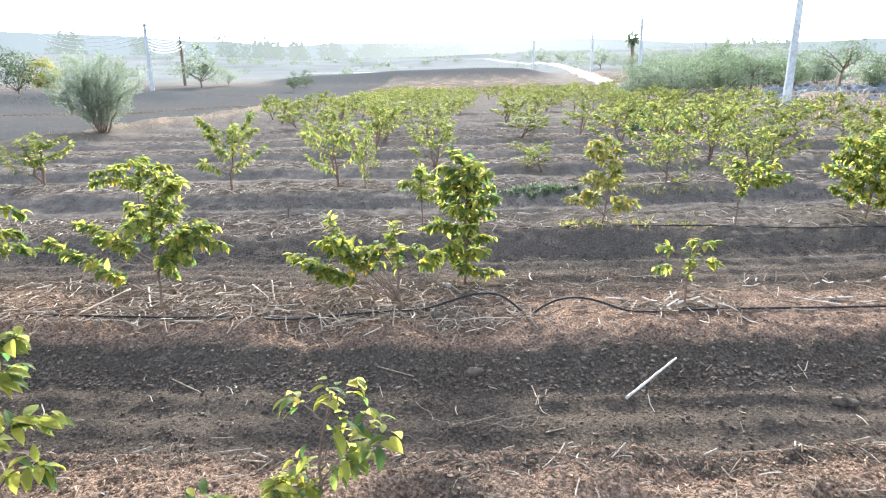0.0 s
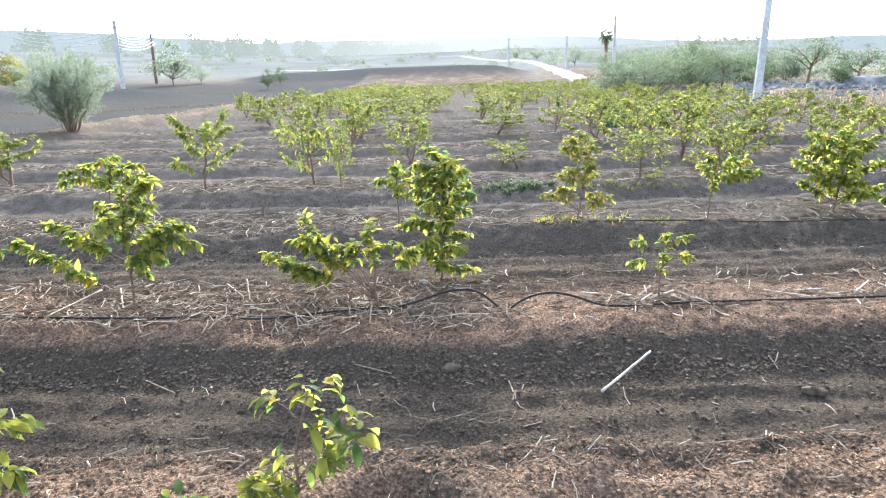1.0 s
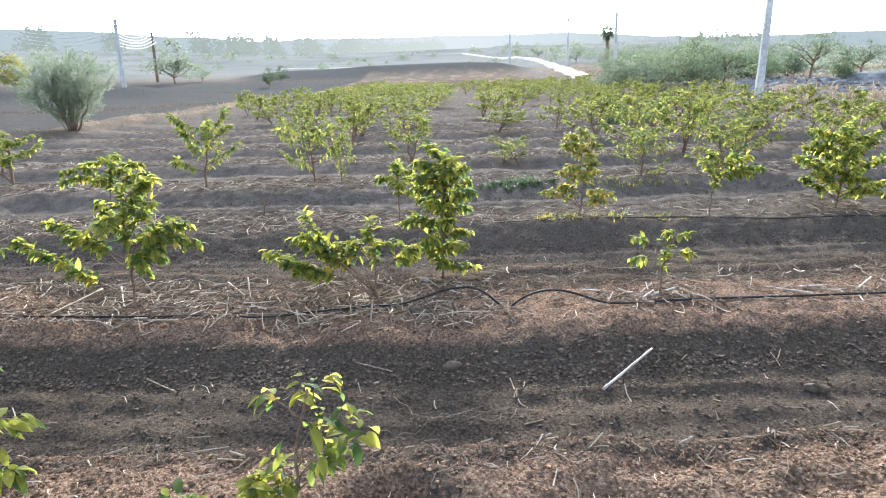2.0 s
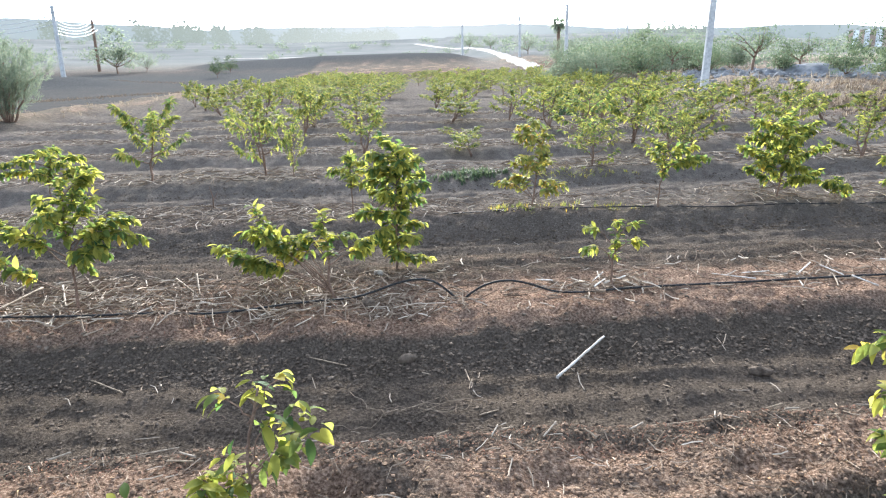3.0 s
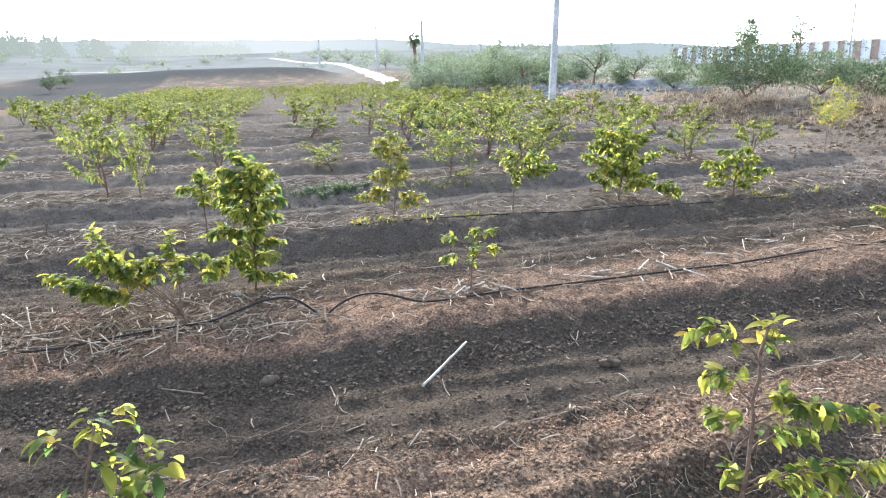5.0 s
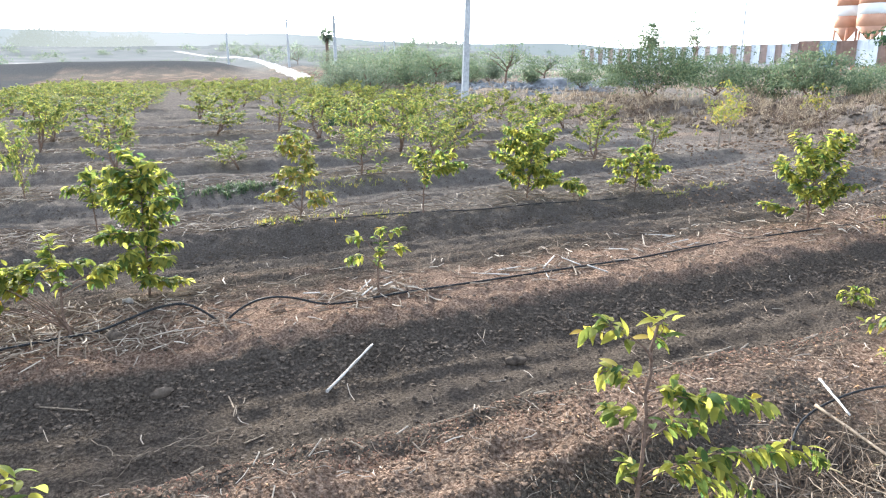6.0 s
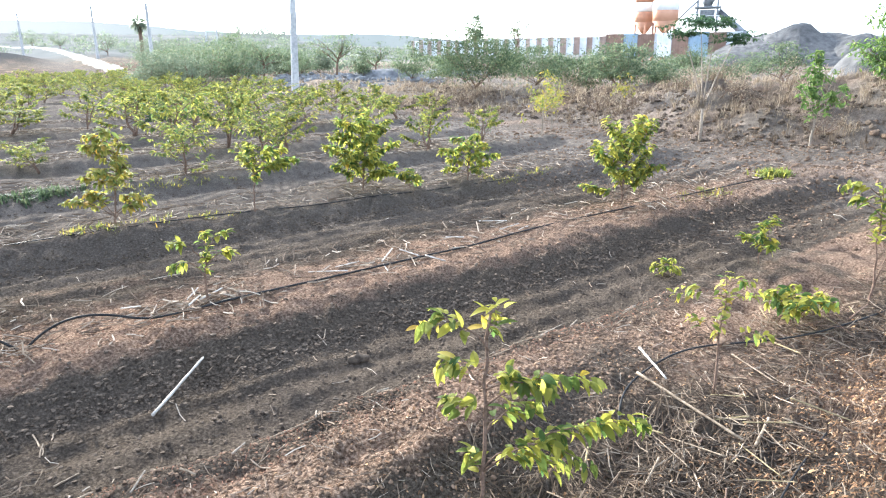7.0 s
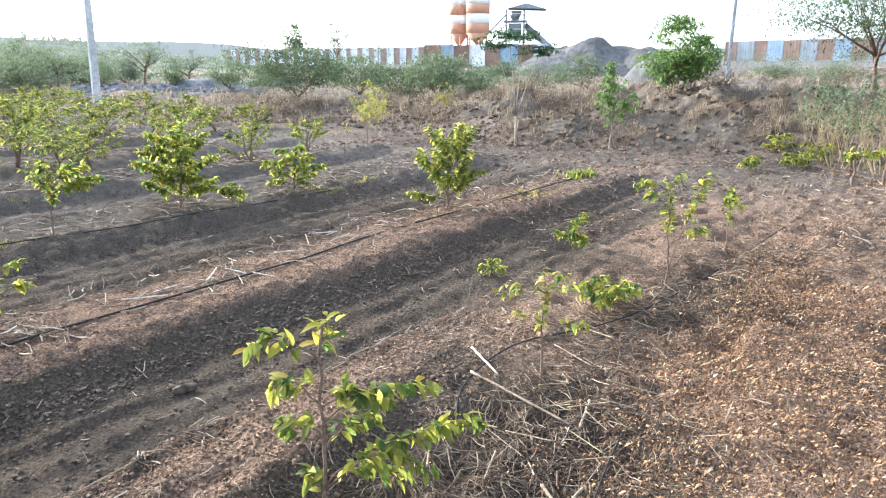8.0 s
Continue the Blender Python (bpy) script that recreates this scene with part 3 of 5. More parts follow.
# row by the camera
shaped_sapling(-0.54, 1.86, "small fruit sapling with few large leaves beside straw", (0.09, 0, 0.72),
               [(0.62, -0.04, 0.0, 0.69, 0.03), (0.64, 0.19, 0.02, 0.75, 0.03), (0.60, 0.08, 0.06, 0.72, 0.02), (0.34, 0.28, 0.0, 0.55, 0.02), (0.36, 0.24, 0.05, 0.62, 0.03), (0.38, 0.17, -0.05, 0.50, 0.03),
                (0.42, 0.14, 0.0, 0.62, 0.02), (0.32, 0.20, 0.05, 0.47, 0.02), (0.34, -0.02, 0.0, 0.47, 0.02), (0.32, -0.03, 0.04, 0.41, 0.03)], 11, r0=0.007, gap=0.062, start=0.5, size=0.95, stub=True)
shaped_sapling(-0.89, 1.74, "low fruit seedling with dark glossy leaves", (0.02, 0, 0.35), ringed(7, 0.14, 0.33, 0.12, 1), 12, r0=0.007, gap=0.036, size=0.9)
shaped_sapling(-0.61, 1.80, "low fruit seedling with dark glossy leaves", (-0.02, 0, 0.37), ringed(7, 0.16, 0.35, 0.11, 2), 13, r0=0.007, gap=0.036, size=0.9)
shaped_sapling(-1.86, 2.05, "young fruit tree with large leaves on the first bed", (0.0, 0, 0.66), ringed(9, 0.1, 0.62, 0.27, 3), 14, gap=0.034, size=1.05)
shaped_sapling(1.78, 1.79, "cut-back fruit sapling with a bare stub and drooping shoots", (0.03, 0, 0.80),
               [(0.66, -0.24, 0.0, 0.74, 0.08), (0.50, -0.16, 0.05, 0.56, 0.06), (0.70, 0.06, 0.02, 0.82, 0.0), (0.42, 0.42, 0.0, 0.52, 0.06), (0.48, 0.26, -0.05, 0.50, 0.05), (0.14, 0.66, 0.0, 0.34, 0.08),
                (0.16, 0.40, -0.1, 0.22, 0.10), (0.10, -0.05, 0.0, 0.22, 0.02), (0.30, 0.22, 0.1, 0.36, 0.05), (0.12, 0.34, 0.05, 0.10, 0.08), (0.36, -0.14, 0.05, 0.42, 0.03), (0.48, 0.14, 0.0, 0.56, 0.03)], 15, rz=-36, r0=0.009, yellow=0.3, gap=0.031, stub=True, start=0.3, size=0.82)
shaped_sapling(3.17, 1.66, "thin fruit sapling with sparse leaves beside a drip hose", (0.0, 0, 0.62),
               [(0.50, -0.22, 0, 0.50, 0.05), (0.46, 0.15, 0.05, 0.52, 0.02), (0.26, 0.22, 0, 0.32, 0.03), (0.56, 0.08, -0.06, 0.62, 0.0), (0.3, -0.12, 0.1, 0.36, 0.02)], 16, rz=-48, r0=0.008, gap=0.035, start=0.5, size=0.62, yellow=0.3)
shaped_sapling(5.13, 1.78, "thin fruit sapling with drooping sparse leaves", (-0.03, 0, 0.80),
               [(0.70, -0.26, 0, 0.80, 0.05), (0.74, 0.06, 0, 0.86, 0.02), (0.14, 0.26, 0, 0.86, 0.05), (0.3, 0.26, 0.02, 0.44, 0.05), (0.6, -0.16, 0.1, 0.7, 0.04)], 17, rz=-48, r0=0.009, gap=0.03, start=0.45, yellow=0.12, size=0.8)
shaped_sapling(6.37, 1.74, "slender fruit sapling with one leaf tuft", (0.02, 0, 0.60), [(0.46, -0.1, 0, 0.50, 0.05), (0.5, 0.1, 0, 0.52, 0.04), (0.5, 0.0, -0.1, 0.46, 0.04)], 18, r0=0.007, gap=0.035, start=0.4, size=0.8)
shaped_sapling(5.35, 2.70, "small bright green seedling at the bed's edge", (0.02, 0, 0.28), ringed(6, 0.06, 0.24, 0.13, 4), 19, r0=0.006, gap=0.03, size=0.8)
shaped_sapling(5.00, 3.33, "tiny seedling in the furrow", (0.0, 0, 0.08), ringed(4, 0.04, 0.08, 0.13, 5, 0.02, 0.06), 20, r0=0.005, gap=0.035, size=0.75, dz=0.0)
shaped_sapling(4.46, 1.92, "low leafy shoot among straw", (0.0, 0, 0.16), ringed(8, 0.03, 0.16, 0.22, 6), 27, r0=0.006, gap=0.032, size=0.85)
for x, y, h, r in ((12.5, 2.56, 0.22, 0.26), (13.25, 2.39, 0.3, 0.3), (11.75, 3.06, 0.2, 0.16), (13.9, 3.2, 0.3, 0.32)):
    shaped_sapling(x, y, "low leafy green shoots at the foot of the berm", (0.02, 0, h), ringed(8, 0.04, h, r, int(x * 10), 0.03, 0.06), int(x * 100), r0=0.006, gap=0.034, yellow=0.1)
for x, y in ((11.23, 1.55), (11.84, 1.25)):
    shaped_sapling(x, y, "cut-back stub with a flat tuft of leaves", (0.03, 0, 0.42), ringed(6, 0.36, 0.42, 0.26, int(x * 10), 0.02, 0.06), int(x * 100), r0=0.02, gap=0.04, stub=True)
# second row
shaped_sapling(-2.32, 4.42, "young fruit tree with arching leafy limbs over straw mulch", (0.02, 0, 0.93),
               [(0.08, -0.78, -0.05, 0.56, 0.02), (0.30, -0.60, 0.1, 0.66, 0.06), (0.34, -0.34, -0.15, 0.60, 0.06), (0.36, 0.52, 0.0, 0.50, 0.10), (0.40, 0.40, 0.12, 0.62, 0.08), (0.52, 0.22, 0.0, 0.82, 0.02),
                (0.55, -0.18, 0.05, 0.80, 0.03), (0.30, 0.20, -0.2, 0.42, 0.08), (0.28, 0.12, 0.02, 0.30, 0.06), (0.45, -0.30, 0.25, 0.62, 0.08), (0.42, 0.25, 0.3, 0.6, 0.08), (0.33, 0.3, -0.1, 0.44, 0.08), (0.6, 0.1, 0.1, 0.9, 0.03)] + ringed(4, 0.45, 0.85, 0.32, 16), 21, size=1.0, gap=0.021)
shaped_sapling(-0.54, 4.47, "forked fruit sapling with clustered green leaves over straw", (-0.04, 0, 0.64),
               [(0.04, -0.50, 0, 0.70, -0.06), (0.06, -0.80, 0.02, 0.42, 0.02), (0.05, -0.56, -0.1, 0.30, 0.06), (0.06, -0.36, 0.1, 0.36, 0.08), (0.10, -0.62, 0.1, 0.50, 0.06), (0.08, -0.25, 0.0, 0.48, 0.05), (0.3, -0.2, 0.1, 0.46, 0.03),
                (0.30, 0.30, 0, 0.44, 0.02), (0.26, 0.26, 0.1, 0.36, 0.02), (0.38, 0.14, 0, 0.48, 0.03), (0.06, -0.46, 0.06, 0.52, 0.0), (0.08, -0.5, -0.1, 0.56, 0.03), (0.06, -0.66, -0.06, 0.36, 0.05)], 22, size=0.98, start=0.55, gap=0.02)
shaped_sapling(-0.10, 5.20, "tall bushy fruit sapling leafy down to the soil", (0.06, 0, 1.02), ringed(28, 0.05, 0.94, 0.30, 7, 0.04, 0.16), 23, size=1.0, gap=0.023, start=0.15)
shaped_sapling(1.51, 4.48, "small fruit sapling with drooping leaf tufts in straw", (0.01, 0, 0.44),
               [(0.30, -0.20, 0, 0.46, 0.04), (0.20, -0.20, 0.03, 0.28, 0.06), (0.36, 0.16, 0, 0.48, 0.03), (0.26, 0.18, -0.05, 0.34, 0.05), (0.38, 0.05, 0.1, 0.48, 0.03)], 24, r0=0.011, size=0.8, start=0.6, gap=0.024)
shaped_sapling(-3.82, 4.45, "young fruit tree with dense arching limbs on a mulched bed", (0.05, 0, 1.05), ringed(15, 0.3, 0.95, 0.62, 8, 0.08), 25, gap=0.024)
shaped_sapling(6.31, 4.92, "upright fruit sapling with dense foliage, leafy low down", (0.12, 0, 0.88), ringed(20, 0.08, 0.6, 0.42, 9, 0.0, 0.4), 26, gap=0.024, yellow=0.06)
# third row
shaped_sapling(1.40, 7.24, "fruit sapling with a narrow crown and some yellow leaves", (0.14, 0, 0.90), ringed(16, 0.22, 0.86, 0.24, 10, 0.03, 0.16) + [(0.1, -0.42, 0, 0.30, 0.06), (0.12, 0.36, 0, 0.24, 0.06), (0.08, 0.25, -0.1, 0.2, 0.05), (0.1, -0.2, 0.1, 0.34, 0.05)], 31, yellow=0.6, gap=0.026)
shaped_sapling(2.82, 7.16, "young fruit tree with a bare stem and spreading crown", (0.03, 0, 0.60), [(0.42, 0.55, 0, 0.52, 0.06), (0.45, 0.42, 0.1, 0.66, 0.04), (0.5, 0.2, -0.1, 0.70, 0.02), (0.4, -0.12, 0, 0.62, 0.03), (0.36, 0.3, 0.2, 0.46, 0.06), (0.5, 0.05, 0.2, 0.7, 0.03), (0.4, 0.35, -0.15, 0.5, 0.05)], 32, gap=0.024)
shaped_sapling(4.36, 7.48, "bushy young fruit tree leafy to the ground", (0.1, 0, 1.0), ringed(28, 0.06, 0.75, 0.48, 11, 0.03, 0.3), 33, gap=0.022, start=0.25)
shaped_sapling(4.97, 7.34, "low yellow-green seedling beside the bed", (0.0, 0, 0.16), ringed(7, 0.03, 0.15, 0.17, 12), 34, r0=0.006, yellow=0.2, gap=0.03)
shaped_sapling(5.91, 7.29, "low spreading young fruit tree on the bed", (0.05, 0, 0.58), ringed(16, 0.05, 0.5, 0.44, 13, 0.05), 35, gap=0.028)
shaped_sapling(-4.11, 7.55, "young fruit tree with a wide flat crown behind straw", (0.1, 0, 0.78), ringed(12, 0.36, 0.74, 0.5, 14, 0.06), 36, gap=0.026)
shaped_sapling(-0.62, 7.10, "young fruit tree with a thin stem and high crown", (0.0, 0, 0.72), ringed(8, 0.34, 0.68, 0.25, 15, 0.04), 37, gap=0.026)

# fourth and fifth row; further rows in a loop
VARIANTS = [far_sapling(100 + k, 1.15, 1.3, (560, 430, 640, 500, 380, 600, 470, 540)[k]) for k in range(8)]
used = []


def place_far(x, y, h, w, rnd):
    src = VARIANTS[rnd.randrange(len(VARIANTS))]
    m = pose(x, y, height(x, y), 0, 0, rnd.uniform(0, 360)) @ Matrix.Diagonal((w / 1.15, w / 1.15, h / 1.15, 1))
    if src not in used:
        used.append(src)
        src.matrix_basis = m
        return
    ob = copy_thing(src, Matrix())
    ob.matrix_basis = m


far_rnd = random.Random(7)
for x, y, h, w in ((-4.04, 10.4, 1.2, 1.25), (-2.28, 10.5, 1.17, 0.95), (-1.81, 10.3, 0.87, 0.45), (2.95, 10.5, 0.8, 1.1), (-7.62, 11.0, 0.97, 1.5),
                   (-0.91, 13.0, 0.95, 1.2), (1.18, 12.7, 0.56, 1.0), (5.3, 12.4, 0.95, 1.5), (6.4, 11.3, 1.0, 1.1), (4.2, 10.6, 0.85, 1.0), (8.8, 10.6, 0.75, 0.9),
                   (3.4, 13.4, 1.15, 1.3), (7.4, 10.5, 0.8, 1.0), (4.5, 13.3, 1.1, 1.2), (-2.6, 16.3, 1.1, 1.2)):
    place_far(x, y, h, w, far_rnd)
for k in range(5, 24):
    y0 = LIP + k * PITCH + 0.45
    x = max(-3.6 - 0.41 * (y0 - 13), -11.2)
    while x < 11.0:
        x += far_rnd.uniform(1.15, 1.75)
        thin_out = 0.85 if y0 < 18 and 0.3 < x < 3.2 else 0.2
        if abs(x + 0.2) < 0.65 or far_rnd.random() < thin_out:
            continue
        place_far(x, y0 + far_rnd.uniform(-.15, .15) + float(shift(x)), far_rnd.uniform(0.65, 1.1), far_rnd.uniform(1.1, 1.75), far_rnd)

# ---- trees and bushes round the field ----
def wispy_bush(x, y, h, w, seed):
    """Many thin stems fanning up from one foot, each with feathery side twigs."""
    rnd = random.Random(seed)
    root = thing("feathery_bush", x, y, height(x, y), "pale green feathery bush with thin branches at the field's edge", "bush")
    bm, joint, poses = bmesh.new(), None, []
    for k in range(26):
        a, r = 2.4 * k, math.sqrt((k + 0.5) / 26)
        tip = Vector((math.cos(a) * r * w * 0.42, math.sin(a) * r * w * 0.42, h * (0.92 - 0.42 * r * r) * rnd.uniform(0.8, 1.08)))
        foot = Vector((math.cos(a) * 0.12 * r, math.sin(a) * 0.12 * r, -0.1))
        q = [foot.lerp(tip, t) + Vector((rnd.gauss(0, .05), rnd.gauss(0, .05), 0.25 * math.sin(t * 3.14) * r)) * min(1, 3 * t) for t in [i / 8 for i in range(9)]]
        joint = tube(bm, q, [0.022 * (1 - 0.85 * i / 8) * (1.5 if k % 7 == 0 else 0.6) for i in range(9)], 5, joint)
        for j in range(12):
            t = 0.12 + 0.88 * (j + rnd.random()) / 12
            i = min(7, int(t * 8))
            p = q[i].lerp(q[i + 1], t * 8 - i)
            d = (q[i + 1] - q[i]).normalized() * 0.8 + Vector((rnd.uniform(-1.1, 1.1), rnd.uniform(-1.1, 1.1), rnd.uniform(-.5, .4)))
            twig = twig_points(p, d, rnd.uniform(0.3, 0.75) * (1.15 - 0.4 * t), rnd, 5, 0.15, 0.2)
            for i in range(40):
                u = 5 * (i + rnd.random()) / 40.01
                c = twig[int(u)].lerp(twig[int(u) + 1], u - int(u))
                poses.append(leaf_pose(c + Vector((rnd.gauss(0, .02), rnd.gauss(0, .02), rnd.gauss(0, .02))), d, rnd, 1.0, 0.0))
    for _ in range(330):
        v = Vector((rnd.gauss(0, 1), rnd.gauss(0, 1), rnd.gauss(0, 1))).normalized() * rnd.random() ** 0.4
        p = Vector((v.x * w * 0.46, v.y * w * 0.46, h * (0.5 + 0.4 * v.z)))
        d = Vector((v.x * 0.6, v.y * 0.6, 0.7)) + Vector((rnd.gauss(0, .35), rnd.gauss(0, .35), rnd.gauss(0, .2)))
        twig = twig_points(p, d, rnd.uniform(0.25, 0.6), rnd, 5, 0.1, 0.2)
        for i in range(34):
            u = 5 * (i + rnd.random()) / 34.01
            c = twig[int(u)].lerp(twig[int(u) + 1], u - int(u))
            poses.append(leaf_pose(c + Vector((rnd.gauss(0, .03), rnd.gauss(0, .03), rnd.gauss(0, .03))), d, rnd, 1.0, 0.0))
    part("trunk", bm, BARK, root)
    form = ([(0, 0, 0), (.05, -.011, .004), (.10, 0, -.008), (.05, .011, .004)], [(0, 1, 2, 3)])
    c = new("crown", join_leaves(poses, form, LEAF_PALE_HAZE))
    c.parent = root


wispy_bush(-12.95, 22.2, 2.7, 3.1, 41)
x, y = at(-33.4, 90)
tree_form("far_tree", 141, 4.4, 4.0, 0.8, 160, 14, 0.26, 0.14, LEAF_YELLOW, BARK, "tree with yellowing leaves beyond the far bank", "tree", x, y, height(x, y), r0=0.09, group="far trees")
tree_form("yellow_tree", 42, 1.45, 0.9, 0.55, 44, 7, 0.10, 0.04, LEAF_YELLOW, BARK_PALE, "small tree with yellowing leaves at the foot of the berm", "tree", 10.6, 10.7, height(10.6, 10.7), r0=0.02)
tree_form("yellow_tree", 43, 1.25, 0.9, 0.5, 40, 7, 0.10, 0.04, LEAF_YELLOW, BARK_PALE, "small tree with yellowing leaves at the foot of the berm", "tree", 11.5, 11.5, height(11.5, 11.5), r0=0.02)


def umbrella_tree(x, y, seed):
    """A slender pale trunk that forks into steep limbs under a flat dark crown."""
    rnd = random.Random(seed)
    root = thing("slender_tree", x, y, height(x, y), "slender pale tree with a flat dark green crown", "tree", rz=-57)
    bm = bmesh.new()
    j = tube(bm, [Vector((0, 0, -.1)), Vector((.015, 0, .35)), Vector((0, 0, .66))], [.034, .029, .025])
    poses = []
    for tx, ty, tz in ((-0.48, 0.1, 2.12), (-0.18, 0.2, 2.32), (0.12, -0.15, 2.28), (0.5, 0.0, 1.98)):
        top = Vector((tx, ty, tz))
        q = [Vector((0, 0, .62)).lerp(top, u) + Vector((0, 0, 0.08 * math.sin(u * 3.14))) for u in (0, .25, .5, .75, 1)]
        tube(bm, q, [.017, .014, .011, .008, .004], 5, j)
        for _ in range(32):
            c = top + Vector((rnd.gauss(0, .15), rnd.gauss(0, .2), rnd.gauss(0.02, .06)))
            a = rnd.uniform(0, 6.28)
            for s in range(11):
                p = c + Vector((math.cos(a), math.sin(a), -0.12)) * s * 0.028
                poses.append(leaf_pose(p, (math.cos(a + (1.3 if s % 2 else -1.3)), math.sin(a + (1.3 if s % 2 else -1.3)), -.2), rnd, 1.0, 0.1, 0.4))
    part("trunk", bm, BARK_PALE, root)
    form = ([(0, 0, 0), (.05, -.022, .003), (.10, 0, -.01), (.05, .022, .003)], [(0, 1, 2, 3)])
    c = new("crown", join_leaves(poses, form, LEAF_DEEP))
    c.parent = root


umbrella_tree(12.3, 8.0, 44)
tree_form("slender_tree", 45, 1.85, 0.45, 0.75, 80, 10, 0.11, 0.045, LEAF_DARK, BARK_PALE, "slender young tree with dark green leaves below the berm", "tree", 13.05, 6.26, height(13.05, 6.26), r0=0.025)
tree_form("sapling_tree", 46, 1.0, 0.75, 0.4, 22, 7, 0.09, 0.04, LEAF_YELLOW, BARK_PALE, "thin small tree with few leaves on the berm", "tree", 14.1, 11.6, height(14.1, 11.6), r0=0.015)


def scrub(az, d, h, w, seed, mat=LEAF_SCRUB, name="scrub_bush", label="grey-green thorny scrub bush on rough dry land", n=200, stems=3, trunk=0.25, leaf=0.10, layer=0.35):
    x, y = at(az, d)
    return tree_form(name, seed, h, w, trunk * h, int(n * 0.5), 22, leaf, leaf * 0.4, mat, BARK, label, "bush", x, y, height(x, y), stems=stems, r0=0.02 * h, group="scrub", layer=layer)


for az, d, h, w, sd in ((26.9, 45, 2.9, 3.6, 171), (30.2, 50, 2.4, 3.2, 172), (21.0, 50, 3.0, 3.4, 173)):
    x, y = at(az, d)
    tree_form("thorn_tree", sd, h, w, 0.4 * h, 70, 22, 0.15, 0.06, LEAF_SCRUB, BARK, "small thorn tree with a dark leaning trunk on stony ground", "tree", x, y, height(x, y), r0=0.09, group="scrub", layer=0.3)
scrub(38.6, 27, 2.1, 5.4, 51, LEAF_THORN, n=620, trunk=0.1, leaf=0.13, layer=0.22)
scrub(43.5, 30, 1.8, 3.8, 52, LEAF_SCRUB, n=360, trunk=0.1, leaf=0.13, layer=0.22)
scrub(47.5, 26, 1.45, 3.2, 53, LEAF_THORN, n=260, trunk=0.1, leaf=0.13, layer=0.25)
scrub(50.5, 24, 1.6, 3.4, 54, LEAF_SCRUB, n=380, trunk=0.1, leaf=0.13, layer=0.25)
scrub(53.5, 26, 1.3, 2.2, 55, LEAF_SCRUB, n=340, trunk=0.1)
scrub(57.5, 22, 1.3, 2.0, 56, LEAF_SCRUB, n=160)
scrub(62.0, 21, 1.2, 1.6, 57, LEAF_SCRUB, n=120)
scrub(69.0, 18, 1.95, 1.5, 58, LEAF_DARK, "leafy_bush", "fresh green leafy bush with a pointed top on the berm", n=260, leaf=0.13, trunk=0.12)
scrub(70.6, 18.3, 1.35, 1.6, 59, LEAF_DARK, "leafy_bush", "fresh green leafy bush on top of the berm", n=160, leaf=0.13)
scrub(82.4, 17, 2.9, 4.6, 60, LEAF_THORN, "thorn_tree", "thorn tree with a feathery spreading crown on the berm", n=1000, stems=1, trunk=0.3, leaf=0.075, layer=0.2)
for k, (az, d, h) in enumerate(((79.2, 14.2, 1.5), (80.4, 13.6, 1.4), (81.4, 12.9, 1.5), (82.8, 13.2, 1.6), (84.2, 12.4, 1.6))):
    x, y = at(az, d)
    tree_form("stalky_shrub", 61 + k, h, 0.9, 0.55 * h, 34, 9, 0.09, 0.035, (LEAF_SCRUB, LEAF_THORN)[k % 2], STALK, "tall stalky shrub with bare yellowish stems", "bush", x, y, height(x, y), stems=8, r0=0.008, group="stalky shrubs")
for k, (az, d, h, w) in enumerate(((33, 38, 2.0, 2.4), (35.5, 42, 1.8, 2.0), (29, 45, 2.2, 1.8), (24, 52, 2.6, 2.2), (36, 60, 1.6, 3.5), (41, 62, 1.6, 4.0), (45, 60, 1.5, 4.0), (20, 62, 4.0, 6.0),
                                  (17.5, 66, 4.2, 6.5), (15, 72, 4.5, 6.0), (22.5, 70, 4.2, 7.0), (25.5, 66, 2.6, 3.0), (18.5, 85, 5.5, 8.0), (12.2, 85, 5.5, 5.5), (14.2, 95, 5.5, 7.0),
                                  (50, 55, 1.3, 4.0), (55, 58, 1.3, 4.0), (60, 52, 1.2, 3.5), (76, 45, 0.9, 4.0), (80, 42, 0.9, 4.0))):
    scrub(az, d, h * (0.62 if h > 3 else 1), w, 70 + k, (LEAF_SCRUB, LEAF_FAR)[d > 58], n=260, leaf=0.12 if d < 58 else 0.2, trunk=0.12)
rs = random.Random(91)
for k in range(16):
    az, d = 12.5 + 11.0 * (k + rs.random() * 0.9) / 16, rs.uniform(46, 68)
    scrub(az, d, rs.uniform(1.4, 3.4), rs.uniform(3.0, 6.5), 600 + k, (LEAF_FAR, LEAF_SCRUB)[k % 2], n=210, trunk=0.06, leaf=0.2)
# far trees along the rising land
for k, (az, d, h, w) in enumerate(((-37.6, 92, 8.2, 7.0), (-35.2, 90, 5.4, 6.6), (-22.8, 105, 7.2, 5.5), (-20.8, 110, 3.0, 4.0), (-15.6, 86, 2.6, 2.6), (-14.6, 100, 2.5, 2.2),
                                  (6.5, 170, 4, 4.5), (4.8, 190, 4, 5), (9.6, 130, 4.5, 6), (19, 285, 5, 11), (20.2, 290, 4.5, 12), (22, 285, 4, 9), (17.5, 285, 4, 7))):
    x, y = at(az, d)
    tree_form("far_tree", 110 + k, h, w, 0.15 * h, 110, 12, 0.06 * h, 0.03 * h, LEAF_PALE_HAZE if d > 100 else LEAF_THORN, BARK, "hazy tree standing far off on dry rising land", "tree", x, y, height(x, y), r0=0.02 * h, group="far trees")
x, y = at(38.1, 82)
tree_form("far_tree", 150, 6.3, 3.6, 2.6, 150, 12, 0.26, 0.15, LEAF_SCRUB, BARK, "thin tree behind the striped fence", "tree", x, y, height(x, y), r0=0.12)
x, y = at(41.3, 84)
